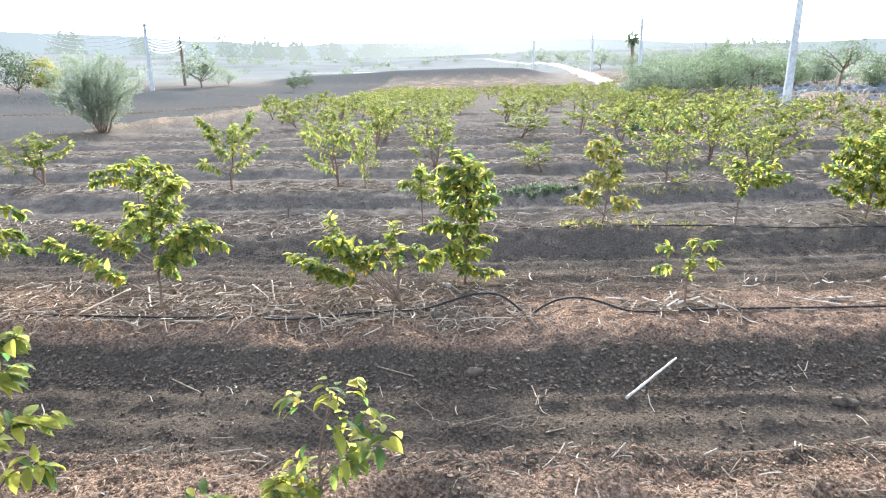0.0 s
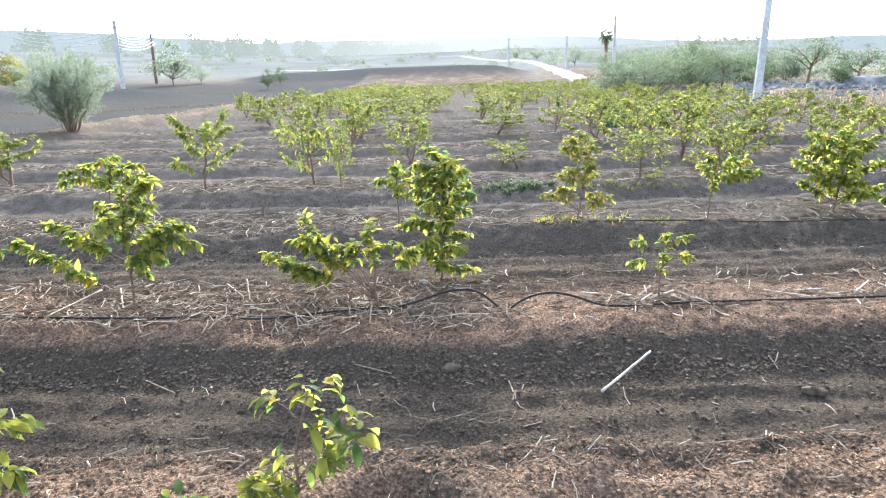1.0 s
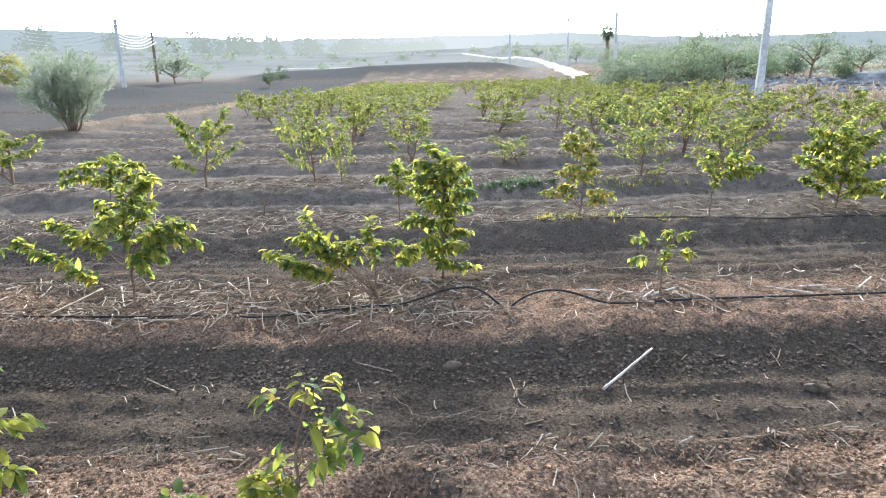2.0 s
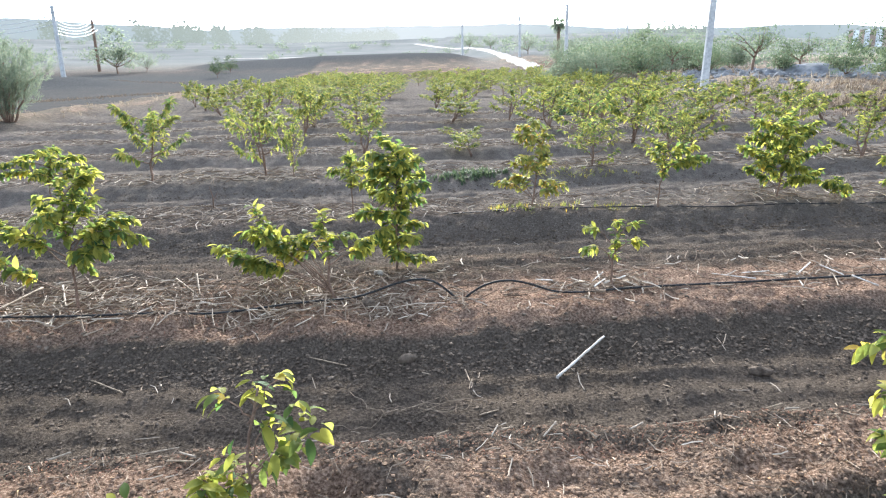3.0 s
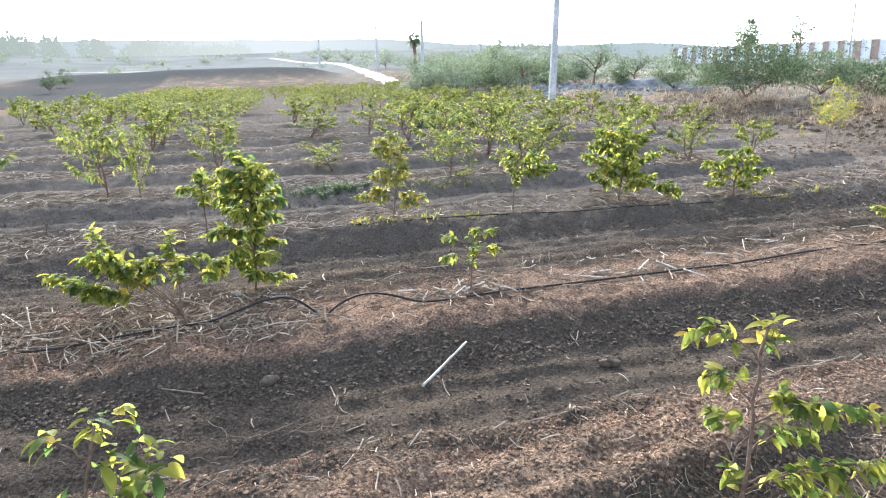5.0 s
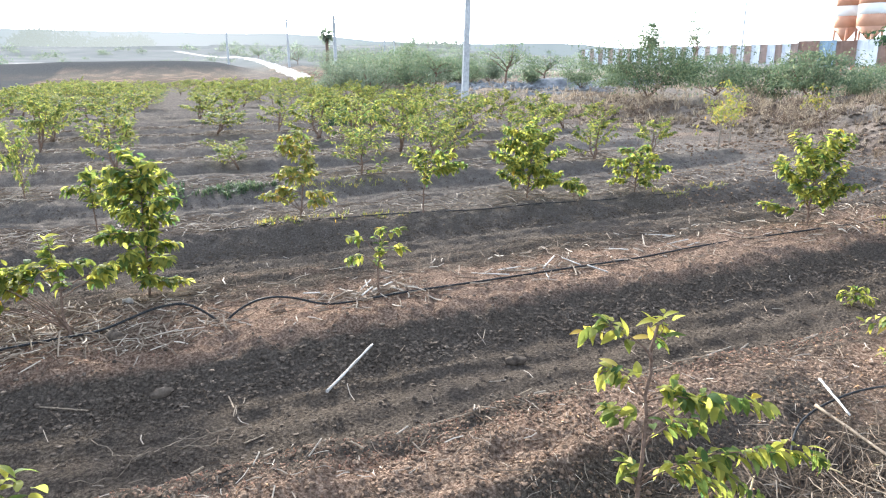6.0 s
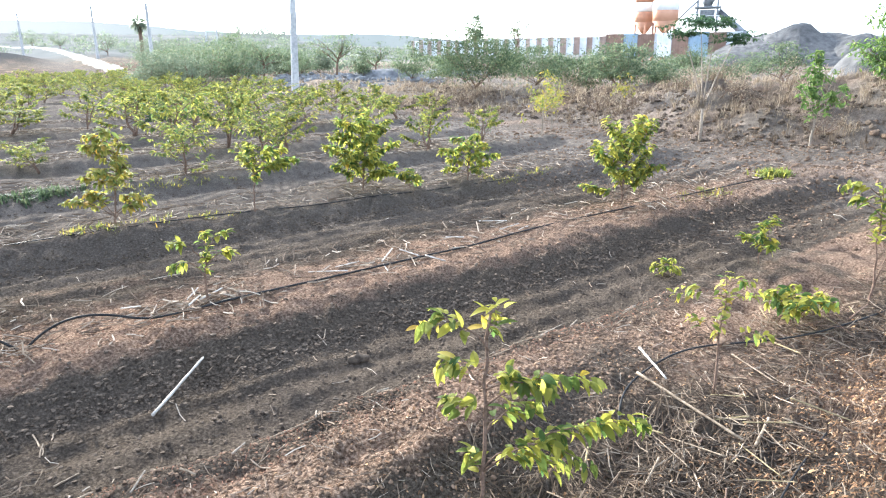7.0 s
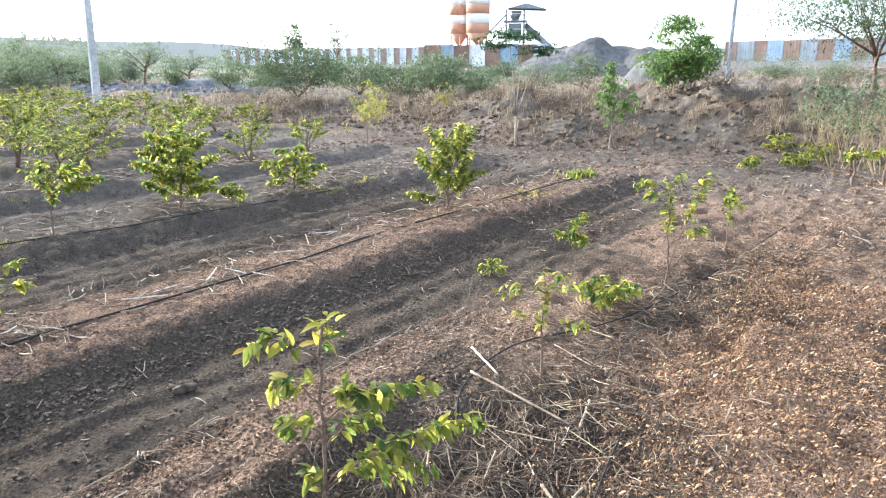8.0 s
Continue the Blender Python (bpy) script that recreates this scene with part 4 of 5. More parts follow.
tree_form("far_tree", 151, 8.0, 3.4, 3.4, 70, 10, 0.26, 0.15, LEAF_SCRUB, BARK, "thin gappy tree behind the striped fence", "tree", x, y, height(x, y), r0=0.12)


tree_form("dark_bush", 47, 0.95, 0.85, 0.1, 70, 12, 0.09, 0.04, LEAF_DEEP, BARK, "small dark green round bush among the saplings", "bush", 5.0, 21.4, height(5.0, 21.4), stems=3, r0=0.02)
rb = random.Random(77)
for k in range(34):
    yb = rb.uniform(-1, 24)
    xb = float(berm_foot(np.array(yb))) + rb.uniform(0.8, 4.5)
    tree_form("dry_bush", 400 + k, rb.uniform(0.45, 0.95), rb.uniform(0.7, 1.5), 0.1, 60, 9, 0.06, 0.012, GRASS_DRY, BARK, "dry brown twiggy bush on the berm", "bush", xb, yb, height(xb, yb), stems=4, r0=0.012, group="dry bushes")


def palm(az, d, h):
    x, y = at(az, d)
    root = thing("palm_tree", x, y, height(x, y), "palm with a ragged round crown far off", "palm")
    bm = bmesh.new()
    tube(bm, [Vector((0, 0, -0.3)), Vector((0.1, 0, h * 0.5)), Vector((0, 0, h))], [0.28, 0.22, 0.2])
    part("trunk", bm, BARK, root)
    rnd, poses = random.Random(3), []
    for k in range(150):
        d3 = Vector((rnd.gauss(0, 1), rnd.gauss(0, 1), rnd.gauss(0.3, 0.8))).normalized()
        poses.append(leaf_pose(Vector((0, 0, h)) + d3 * 0.3, d3, rnd, 1.0, 0.15))
    c = new("crown", join_leaves(poses, leaf_shape(1.15, 0.16, 0.8, 0.5, 3), LEAF_PALE_HAZE))
    c.parent = root


palm(12.0, 92, 5.0)

# ---- poles and wires ----


def utility_pole(x, y, h, label, lean=(0, 0), w0=0.34, w1=0.2, arms=0, name="utility_pole", mat=None):
    root = thing(name, x, y, height(x, y), label, "pole", "poles")
    bm = bmesh.new()
    n = 8
    rings = []
    for k in range(n + 1):
        t = k / n
        a, b = (w0 + (w1 - w0) * t) / 2, (w0 + (w1 - w0) * t) * 0.36
        cx, cy, z = lean[0] * t * h, lean[1] * t * h, -0.4 + t * (h + 0.4)
        c = 0.25
        rings.append([bm.verts.new((cx + sx, cy + sy, z)) for sx, sy in ((-a, -b * (1 - c)), (-a * (1 - c), -b), (a * (1 - c), -b), (a, -b * (1 - c)), (a, b * (1 - c)), (a * (1 - c), b), (-a * (1 - c), b), (-a, b * (1 - c)))])
    for r, s in zip(rings, rings[1:]):
        for j in range(8):
            bm.faces.new((r[j], r[(j + 1) % 8], s[(j + 1) % 8], s[j]))
    bm.faces.new(rings[-1])
    part("post", bm, mat or CONCRETE, root)
    for k in range(arms):
        bm = bmesh.new()
        z = h - 0.25 - 0.5 * k
        box(bm, lean[0] * h - 0.8, lean[1] * h - 0.16, z, lean[0] * h + 0.8, lean[1] * h - 0.08, z + 0.08)
        arm = part("crossarm", bm, STEEL, root)
        for sx in (-0.7, -0.3, 0.3, 0.7):
            bm = bmesh.new()
            tube(bm, [Vector((lean[0] * h + sx, lean[1] * h - 0.12, z + 0.08)), Vector((lean[0] * h + sx, lean[1] * h - 0.12, z + 0.22))], [0.035, 0.025])
            part("insulator", bm, WHITE, arm)
    return root


def wire(a, b, sag, r=0.012, name="overhead_wire", label="thin sagging overhead wire", mat=None):
    cu = bpy.data.curves.new(name, "CURVE")
    cu.dimensions, cu.bevel_depth, cu.bevel_resolution = "3D", r, 0
    s = cu.splines.new("POLY")
    s.points.add(16)
    for k in range(17):
        t = k / 16
        p = Vector(a).lerp(Vector(b), t)
        s.points[k].co = (p.x, p.y, p.z - 4 * sag * t * (1 - t), 1)
    cu.materials.append(mat or WIRE)
    return tagged(new(name, cu), label, "wire", "wires")


utility_pole(13.6, 31.2, 8.5, "tall grey concrete utility pole, slightly leaning, in dry grass", lean=(0.04, 0), w0=0.34, w1=0.2)
lx, ly = at(-26.4, 84)
utility_pole(lx, ly, 7.6, "pale concrete power pole carrying sagging wires", w0=0.45, w1=0.3, arms=2)
lx2, ly2 = at(-24.0, 112)
utility_pole(lx2, ly2, 7.2, "dark power pole far off carrying wires", w0=0.4, w1=0.3, arms=2, mat=BARK)
for az, d, h in ((12.7, 78, 6.8), (8.9, 118, 7.6), (4.2, 135, 7.0), (16.6, 190, 9), (17.4, 190, 9)):
    px, py = at(az, d)
    utility_pole(px, py, h, "weathered power pole far off beside the track", w0=0.4, w1=0.28, arms=1 if d > 100 else 0)
px, py = at(72.7, 30)
utility_pole(px, py, 8, "grey steel pole standing behind the berm", lean=(0.04, 0), w0=0.16, w1=0.12, mat=STEEL)
px, py = at(44.8, 95)
utility_pole(px, py, 14, "very thin tall mast behind the striped fence", w0=0.16, w1=0.12, mat=STEEL, name="mast")
zt, zt2 = height(lx, ly) + 7.4, height(lx2, ly2) + 7.0
for k in range(5):
    wire((lx - 0.6 + 0.3 * k, ly, zt - 0.35 * k), (*at(-33.5, 118), 1.65 + 118 * math.tan(radians(4.3)) - 0.42 * k), 1.0 + 0.1 * k, 0.03)
    wire((lx2 - 0.6 + 0.3 * k, ly2, zt2 - 0.3 * k), (lx + 0.1, ly + 0.1, zt - 1.2 - 0.35 * k), 0.6, 0.02)

# ---- dirt track ----


def track(points, width, label):
    """A pale track draped on the land, through bearings and distances."""
    pts = []
    for (a0, d0), (a1, d1) in zip(points, points[1:]):
        pts += [at(a0 + (a1 - a0) * t / 12, d0 + (d1 - d0) * t / 12) for t in range(12)]
    verts, faces = [], []
    for k, (x, y) in enumerate(pts):
        q, p = pts[min(k + 1, len(pts) - 1)], pts[max(k - 1, 0)]
        d = Vector((q[0] - p[0], q[1] - p[1], 0)).normalized()
        n = Vector((-d.y, d.x, 0))
        for s in (-0.5, -0.25, 0, 0.25, 0.5):
            vx, vy = x + n.x * s * width, y + n.y * s * width
            verts.append((vx, vy, height(vx, vy) + (0.14 if abs(s) < 0.5 else -0.1)))
    for k in range(len(pts) - 1):
        for j in range(4):
            a = k * 5 + j
            faces.append((a, a + 1, a + 6, a + 5))
    return tagged(new("road", mesh_of("road", verts, faces, ROAD)), label, "track", kind="structure")


track([(10.2, 84), (9.2, 96), (8.2, 112), (7.4, 130), (6.3, 155), (4.5, 190), (0, 230)], 2.5, "pale dusty dirt track winding up the slope")
track([(-15, 150), (-11, 148), (-7, 150), (-4, 156)], 3.0, "pale dusty dirt track beyond the dark bank")

# ---- fence, silos, plant and heaps ----


def fence_run(a0, d0, a1, d1, h, brown_w, white_w, mats, label, seed, el=0.55):
    (x0, y0), (x1, y1) = at(a0, d0), at(a1, d1)
    length = math.hypot(x1 - x0, y1 - y0)
    ang = math.atan2(y1 - y0, x1 - x0)
    root = thing("sheet_fence", x0, y0, 0, label, "fence")
    root.matrix_basis = Matrix.Translation((x0, y0, 0)) @ Matrix.Rotation(ang, 4, "Z")
    rnd = random.Random(seed)
    s, k = 0.0, 0
    while s < length:
        w = (brown_w if k % 2 == 0 else white_w) * rnd.uniform(0.85, 1.15)
        gx, gy = x0 + math.cos(ang) * s, y0 + math.sin(ang) * s
        z0 = 1.64 + math.hypot(gx, gy) * math.tan(radians(el)) - 0.3
        bm = bmesh.new()
        n = max(4, int(w / 0.14))
        hh = h * rnd.uniform(0.96, 1.04)
        tilt = rnd.uniform(-.03, .03)
        lo, hi = [], []
        for j in range(n + 1):
            u = s + w * j / n
            dy = 0.02 * (j % 2)
            lo.append(bm.verts.new((u, dy, z0 - 0.5)))
            hi.append(bm.verts.new((u + tilt, dy, z0 + 0.3 + hh)))
        for j in range(n):
            bm.faces.new((lo[j], lo[j + 1], hi[j + 1], hi[j]))
        bmesh.ops.solidify(bm, geom=bm.faces[:], thickness=0.02)
        part("panel", bm, mats[k % len(mats)], root)
        bm = bmesh.new()
        box(bm, s - 0.04, 0.03, z0 - 1.5, s + 0.04, 0.11, z0 + 0.3 + h)
        part("post", bm, STEEL, root)
        s, k = s + w, k + 1
    return root


F = "sheet-metal boundary fence with alternating white and rusty brown panels"
fence_run(32.8, 128, 49.0, 104, 1.8, 0.95, 1.2, (PANEL_TAN, PANEL_WHITE), F, 1, 0.72)
fence_run(48.6, 91, 58.5, 87, 2.0, 2.0, 2.0, (PANEL_BROWN, PANEL_BLUE, PANEL_BROWN, PANEL_WHITE), "taller sheet-metal fence with pale blue and brown panels", 2)
fence_run(72.2, 80, 86.5, 72, 1.15, 1.5, 1.8, (PANEL_BROWN, PANEL_WHITE_SHADE, PANEL_BROWN, PANEL_BLUE), F, 3, 0.95)


def silo(az, d, rad):
    x, y = at(az, d)
    root = thing("cement_silo", x, y, height(x, y), "tall cement silo banded in orange and white on steel legs", "silo", "silos")
    zc, z = 3.6, 5.0
    bm = bmesh.new()
    tube(bm, [Vector((0, 0, zc)), Vector((0, 0, z))], [0.35, rad], 24)
    part("cone", bm, ORANGE, root)
    for k, hgt in enumerate((1.3, 1.15, 1.3, 1.15, 1.3, 1.15)):
        bm = bmesh.new()
        tube(bm, [Vector((0, 0, z)), Vector((0, 0, z + hgt - 0.04)), Vector((0, 0, z + hgt))], [rad, rad, rad - 0.03], 24)
        part("band", bm, (ORANGE, WHITE)[k % 2], root, ("orange painted band", "white painted band")[k % 2])
        z += hgt
    bm = bmesh.new()
    tube(bm, [Vector((0, 0, z)), Vector((0, 0, z + 0.6)), Vector((0, 0, z + 0.9))], [rad, 0.6, 0.2], 24)
    part("roof", bm, WHITE, root)
    for sx, sy in ((-1, -1), (1, -1), (1, 1), (-1, 1)):
        bm = bmesh.new()
        tube(bm, [Vector((sx * 0.85, sy * 0.85, -0.3)), Vector((sx * 0.8, sy * 0.8, 5.3))], [0.14, 0.14], 8)
        part("leg", bm, ORANGE, root)
        bm = bmesh.new()
        tube(bm, [Vector((sx * 0.85, sy * 0.85, 0.8)), Vector((-sy * 0.85, sx * 0.85, 3.6))], [0.06, 0.06], 5)
        part("brace", bm, ORANGE, root)
    return root


silo(51.45, 97, 1.3)
silo(53.0, 94, 1.58)


def mixing_plant(az, d):
    x, y = at(az, d)
    root = thing("mixing_plant", x, y, height(x, y), "grey steel concrete mixing tower with a flat canopy and conveyor", "plant", rz=-az)
    for sx in (-1.2, 1.2):
        for sy in (-1.2, 1.2):
            bm = bmesh.new()
            box(bm, sx - .12, sy - .12, -.3, sx + .12, sy + .12, 8.2)
            part("column", bm, STEEL, root)
    for z in (4.6, 6.6):
        bm = bmesh.new()
        box(bm, -1.6, -1.6, z, 1.6, 1.6, z + 0.15)
        part("platform", bm, STEEL, root)
        for sy in (-1.55, 1.55):
            bm = bmesh.new()
            tube(bm, [Vector((-1.55, sy, z + 1)), Vector((1.55, sy, z + 1))], [.04, .04], 5)
            part("railing", bm, WHITE, root)
    bm = bmesh.new()
    box(bm, -0.9, -0.9, 4.9, 0.9, 0.9, 6.4)
    part("mixer", bm, STEEL, root)
    bm = bmesh.new()
    tube(bm, [Vector((0, 0, 6.8)), Vector((0, 0, 8.0))], [0.5, 1.0], 10)
    part("hopper", bm, STEEL, root)
    bm = bmesh.new()
    v = [bm.verts.new(p) for p in ((-1.0, -1.8, 8.3), (4.2, -1.8, 8.1), (4.2, 1.8, 8.1), (-1.0, 1.8, 8.3), (1.5, -1.8, 8.9), (1.5, 1.8, 8.9))]
    for f in ((0, 4, 5, 3), (4, 1, 2, 5), (0, 1, 4), (3, 5, 2)):
        bm.faces.new([v[i] for i in f])
    part("canopy", bm, STEEL, root)
    for p, q, r in (((-1.2, 0, 7.6), (-5.5, 0, 3.4), .12), ((-1.2, .5, 6.4), (-5.0, .5, 2.4), .08), ((1.3, 0, 6.2), (8.0, 1.0, 0.6), .45)):
        bm = bmesh.new()
        tube(bm, [Vector(p), Vector(q)], [r, r], 8)
        part("conveyor", bm, STEEL, root)
    return root


mixing_plant(56.0, 97)


def heap(az, d, w, dep, h, mat, label, seed):
    x, y = at(az, d)
    n = 46
    verts, faces = [], []
    z0 = height(x, y)
    for j in range(n + 1):
        for i in range(n + 1):
            u, v = 2 * i / n - 1, 2 * j / n - 1
            r = math.hypot(u, v)
            px, py = u * w / 2, v * dep / 2
            k = max(0.0, 1 - r ** 2.2) if w < 15 else max(0.0, (1 - u ** 4) * (1 - v * v) * (1 - 0.1 * u))
            g = float(grain(np.array([px]), np.array([py]), 0.28, seed)[0])
            g2 = float(grain(np.array([px]), np.array([py]), 1.1, seed + 1)[0])
            verts.append((px, py, h * k * (1.0 + 0.28 * g) + 0.18 * g2 * min(1, k * 4) - 0.4))
            if i and j:
                a = j * (n + 1) + i
                faces.append((a - n - 2, a - n - 1, a, a - 1))
    ob = new("rubble_mound", mesh_of("rubble_mound", verts, faces, mat))
    ob.matrix_basis = pose(x, y, z0, 0, 0, -az)
    return tagged(ob, label, "heap", "heaps")


heap(62.5, 86, 20, 14, 3.6, GRAVEL, "large dark grey heap of gravel", 21)
heap(66.2, 84, 9, 10, 3.0, GRAVEL, "dark grey heap of gravel", 23)
heap(67.4, 36, 4.0, 4, 2.0, GRAVEL, "pale grey heap of crushed stone", 25)
heap(35.8, 48, 9, 5, 0.9, PALE_GRAVEL, "low spread of pale crushed stone on rough ground", 27)
heap(30.5, 46, 8, 5, 0.8, PALE_GRAVEL, "low spread of pale crushed stone on rough ground", 29)

# ---- far hills ----


def haze_glow_material(name, a, b, glow):
    """Haze over the distance, painted as emission: pale, brightest under the sun."""
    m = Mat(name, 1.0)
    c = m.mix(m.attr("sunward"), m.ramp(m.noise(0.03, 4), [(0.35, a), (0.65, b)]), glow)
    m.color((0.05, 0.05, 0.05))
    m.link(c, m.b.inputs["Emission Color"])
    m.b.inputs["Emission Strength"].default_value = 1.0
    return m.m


def horizon(label, d, top, material, step):
    """A band of distance round the view; top gives its upper edge in degrees by bearing."""
    verts, faces, sunward = [], [], []
    n = int(200 / step)
    for k in range(n + 1):
        az = -80 + step * k
        x, y = at(az, d)
        verts += [(x, y, -20), (x, y, 1.65 + d * math.tan(radians(top(az))))]
        if k:
            a = 2 * k
            faces.append((a - 2, a, a + 1, a - 1))
        # painted glare: emission is strongest at the sun's bearing
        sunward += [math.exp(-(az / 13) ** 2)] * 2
    me = mesh_of("backdrop", verts, faces, material)
    me.attributes.new("sunward", "FLOAT", "POINT").data.foreach_set("value", sunward)
    return tagged(new("backdrop", me), label, "hills", kind="structure")


def wobble(az, scale, seed):
    return float(grain(np.array([az]), np.array([0.5]), scale, seed)[0])


def hill_top(az):
    el = 3.0 + 0.9 * float(smooth(14, 34, -az)) - 0.9 * float(smooth(6, 24, az)) - 0.7 * float(smooth(30, 40, az))
    return el + 0.10 * wobble(az, 0.25, 31) + 0.05 * wobble(az, 1.5, 32)


# bearing, half width and top of each stand, in degrees
STANDS = ((-37.0, 2.2, 4.2), (-31.5, 1.4, 4.2), (-27.0, 0.9, 4.1), (-24.4, 0.7, 3.6), (-20.9, 0.8, 4.0), (-18.4, 1.3, 3.9), (-16.0, 1.4, 3.9), (-12.6, 1.3, 3.4), (-8.0, 2.4, 3.3), (-3.4, 2.2, 2.9), (19.0, 0.9, 2.55), (20.8, 1.3, 2.5), (22.6, 0.7, 2.4))


def treeline(d, material):
    """Crowns of many leafy clumps far off, in loose groups, paled by painted haze."""
    gen = np.random.default_rng(33)
    verts, sunward = [], []
    for c, hw, el in STANDS:
        blobs = max(3, int(hw * 5))
        for _ in range(blobs):
            u = gen.uniform(-0.85, 0.85)
            bw = hw * gen.uniform(0.3, 0.55)
            top = 1.3 + (el - 1.3) * (1 - abs(u) ** 2.5) ** 0.4 * gen.uniform(0.82, 1.0)
            m = int(260 * min(1.5, bw + 0.4))
            r, t = np.sqrt(gen.random(m)), gen.uniform(0, 2 * np.pi, m)
            mid, half = (top + 0.9) / 2, (top - 0.9) / 2
            az = np.radians(c + u * hw + bw * r * np.cos(t))
            z = 1.65 + d * np.tan(np.radians(mid + half * r * np.sin(t)))
            p = np.stack([d * np.sin(az), d * np.cos(az), z], 1) + gen.normal(0, 0.5, (m, 3))
            e1, e2 = gen.normal(0, 0.55, (m, 3)), gen.normal(0, 0.55, (m, 3))
            verts.append(np.stack([p, p + e1, p + e1 + e2, p + e2], 1).reshape(-1, 3))
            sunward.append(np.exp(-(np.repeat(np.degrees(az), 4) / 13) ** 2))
    v = np.concatenate(verts)
    me = mesh_of("treeline", v.tolist(), np.arange(len(v)).reshape(-1, 4).tolist(), material)
    me.attributes.new("sunward", "FLOAT", "POINT").data.foreach_set("value", np.concatenate(sunward).astype(np.float32))
    return tagged(new("treeline", me), "stands of trees paled by a painted haze glow", "trees", kind="stuff")


# hills and trees emit only to stand for haze; neither is a lamp
horizon("pale hills on the horizon with a painted haze glow", 345, hill_top, haze_glow_material("far_hill_haze_glow", (0.08, 0.084, 0.077), (0.092, 0.095, 0.086), (0.135, 0.13, 0.115)), 1.0)
treeline(322, haze_glow_material("far_tree_haze_glow", (0.06, 0.064, 0.051), (0.072, 0.075, 0.059), (0.122, 0.118, 0.098)))

# ---- things on the ground near the camera ----


def heights(x, y):
    return ground(x, y)[0]


def stuff(name, verts, faces, material, label, category):
    ob = new(name, mesh_of(name, verts, faces, material))
    return tagged(ob, label, category, kind="stuff")


def sticks(name, label, xy, rng, length, width, material, lift=0.004, tilt=0.12, category="straw", yaw=None):
    """Many loose stalks: slightly bent four-sided rods lying on the soil."""
    n = len(xy)
    L = rng.uniform(length[0], length[1], n) * rng.uniform(0.6, 1.0, n)
    W = rng.uniform(width[0], width[1], n)
    a = rng.uniform(0, np.pi, n) if yaw is None else rng.normal(yaw[0], yaw[1], n)
    tl = rng.normal(0, tilt, n)
    c = np.stack([xy[:, 0], xy[:, 1], np.zeros(n)], 1)
    d = np.stack([np.cos(a), np.sin(a), np.zeros(n)], 1)
    s = np.stack([-np.sin(a), np.cos(a), np.zeros(n)], 1)
    bend = rng.normal(0, 0.06, n) * L
    verts = []
    for k, t in enumerate((-0.5, 0.0, 0.5)):
        p = c + d * (L * t)[:, None] + s * (bend * (1 - 4 * t * t))[:, None]
        z = heights(p[:, 0], p[:, 1]) + lift + W * 0.5 + np.abs(np.sin(tl)) * L * (0.5 + np.sign(tl) * t)
        for u, v in ((-1, 0), (0, 1), (1, 0), (0, -1)):
            q = p + s * (W * 0.5 * u)[:, None]
            verts.append(np.stack([q[:, 0], q[:, 1], z + W * 0.45 * v], 1))
    V = np.stack(verts, 1).reshape(-1, 3)
    one = []
    for k in range(2):
        for j in range(4):
            one.append((4 * k + j, 4 * k + (j + 1) % 4, 4 * k + 4 + (j + 1) % 4, 4 * k + 4 + j))
    one += [(3, 2, 1, 0), (8, 9, 10, 11)]
    F = (np.array(one)[None] + (np.arange(n) * 12)[:, None, None]).reshape(-1, 4)
    return stuff(name, V.tolist(), F.tolist(), material, label, category)


def flakes(name, label, xy, rng, size, material, category="litter"):
    """Many curled dry leaf flakes."""
    n = len(xy)
    S = size[0] + (size[1] - size[0]) * rng.power(0.6, n)
    K = rng.uniform(0.25, 0.95, n)
    a = rng.uniform(0, 2 * np.pi, n)
    z = heights(xy[:, 0], xy[:, 1])
    curl, tip = rng.uniform(0.05, 0.8, n), rng.normal(0, 0.6, n)
    V = np.zeros((n, 6, 3))
    for k, (u, v, w) in enumerate(((-1, -.10, 0), (-1, .14, 0), (0, -.24, 1), (0, .24, 1), (1, -.05, 0), (1, .08, 0))):
        px, py = u * S * 0.5, v * S * K
        V[:, k, 0] = xy[:, 0] + px * np.cos(a) - py * np.sin(a)
        V[:, k, 1] = xy[:, 1] + px * np.sin(a) + py * np.cos(a)
        V[:, k, 2] = z + 0.004 + w * curl * S * 0.6 + np.abs(tip) * S * 0.5 + tip * S * 0.5 * (u * 0.7 + v)
    F = (np.array([(0, 2, 3, 1), (2, 4, 5, 3)])[None] + (np.arange(n) * 6)[:, None, None]).reshape(-1, 4)
    return stuff(name, V.reshape(-1, 3).tolist(), F.tolist(), material, label, category)


ICO = bmesh.new()
bmesh.ops.create_icosphere(ICO, subdivisions=1, radius=1.0)
ICO_V = np.array([v.co for v in ICO.verts])
ICO_F = np.array([[v.index for v in f.verts] for f in ICO.faces])
ICO.free()


def clods(name, label, xy, rng, size, material, flat=0.65, category="clods"):
    """Many angular lumps half sunk into the soil."""
    n = len(xy)
    S = size[0] + (size[1] - size[0]) * rng.power(0.6, n)
    V = ICO_V[None] * rng.uniform(0.5, 1.25, (n, len(ICO_V), 1)) * S[:, None, None] * np.stack([rng.uniform(.8, 1.3, n), rng.uniform(.8, 1.3, n), rng.uniform(.5, .9, n) * flat / 0.65], 1)[:, None, :]
    V = V + np.stack([xy[:, 0], xy[:, 1], heights(xy[:, 0], xy[:, 1]) + S * 0.18], 1)[:, None, :]
    F = (ICO_F[None] + (np.arange(n) * len(ICO_V))[:, None, None]).reshape(-1, 3)
    return stuff(name, V.reshape(-1, 3).tolist(), F.tolist(), material, label, category)


def patch(rng, n, x0, x1, y0, y1, tilted=True):
    x = rng.uniform(x0, x1, n)
    return np.stack([x, rng.uniform(y0, y1, n) + (shift(x) if tilted else 0)], 1)


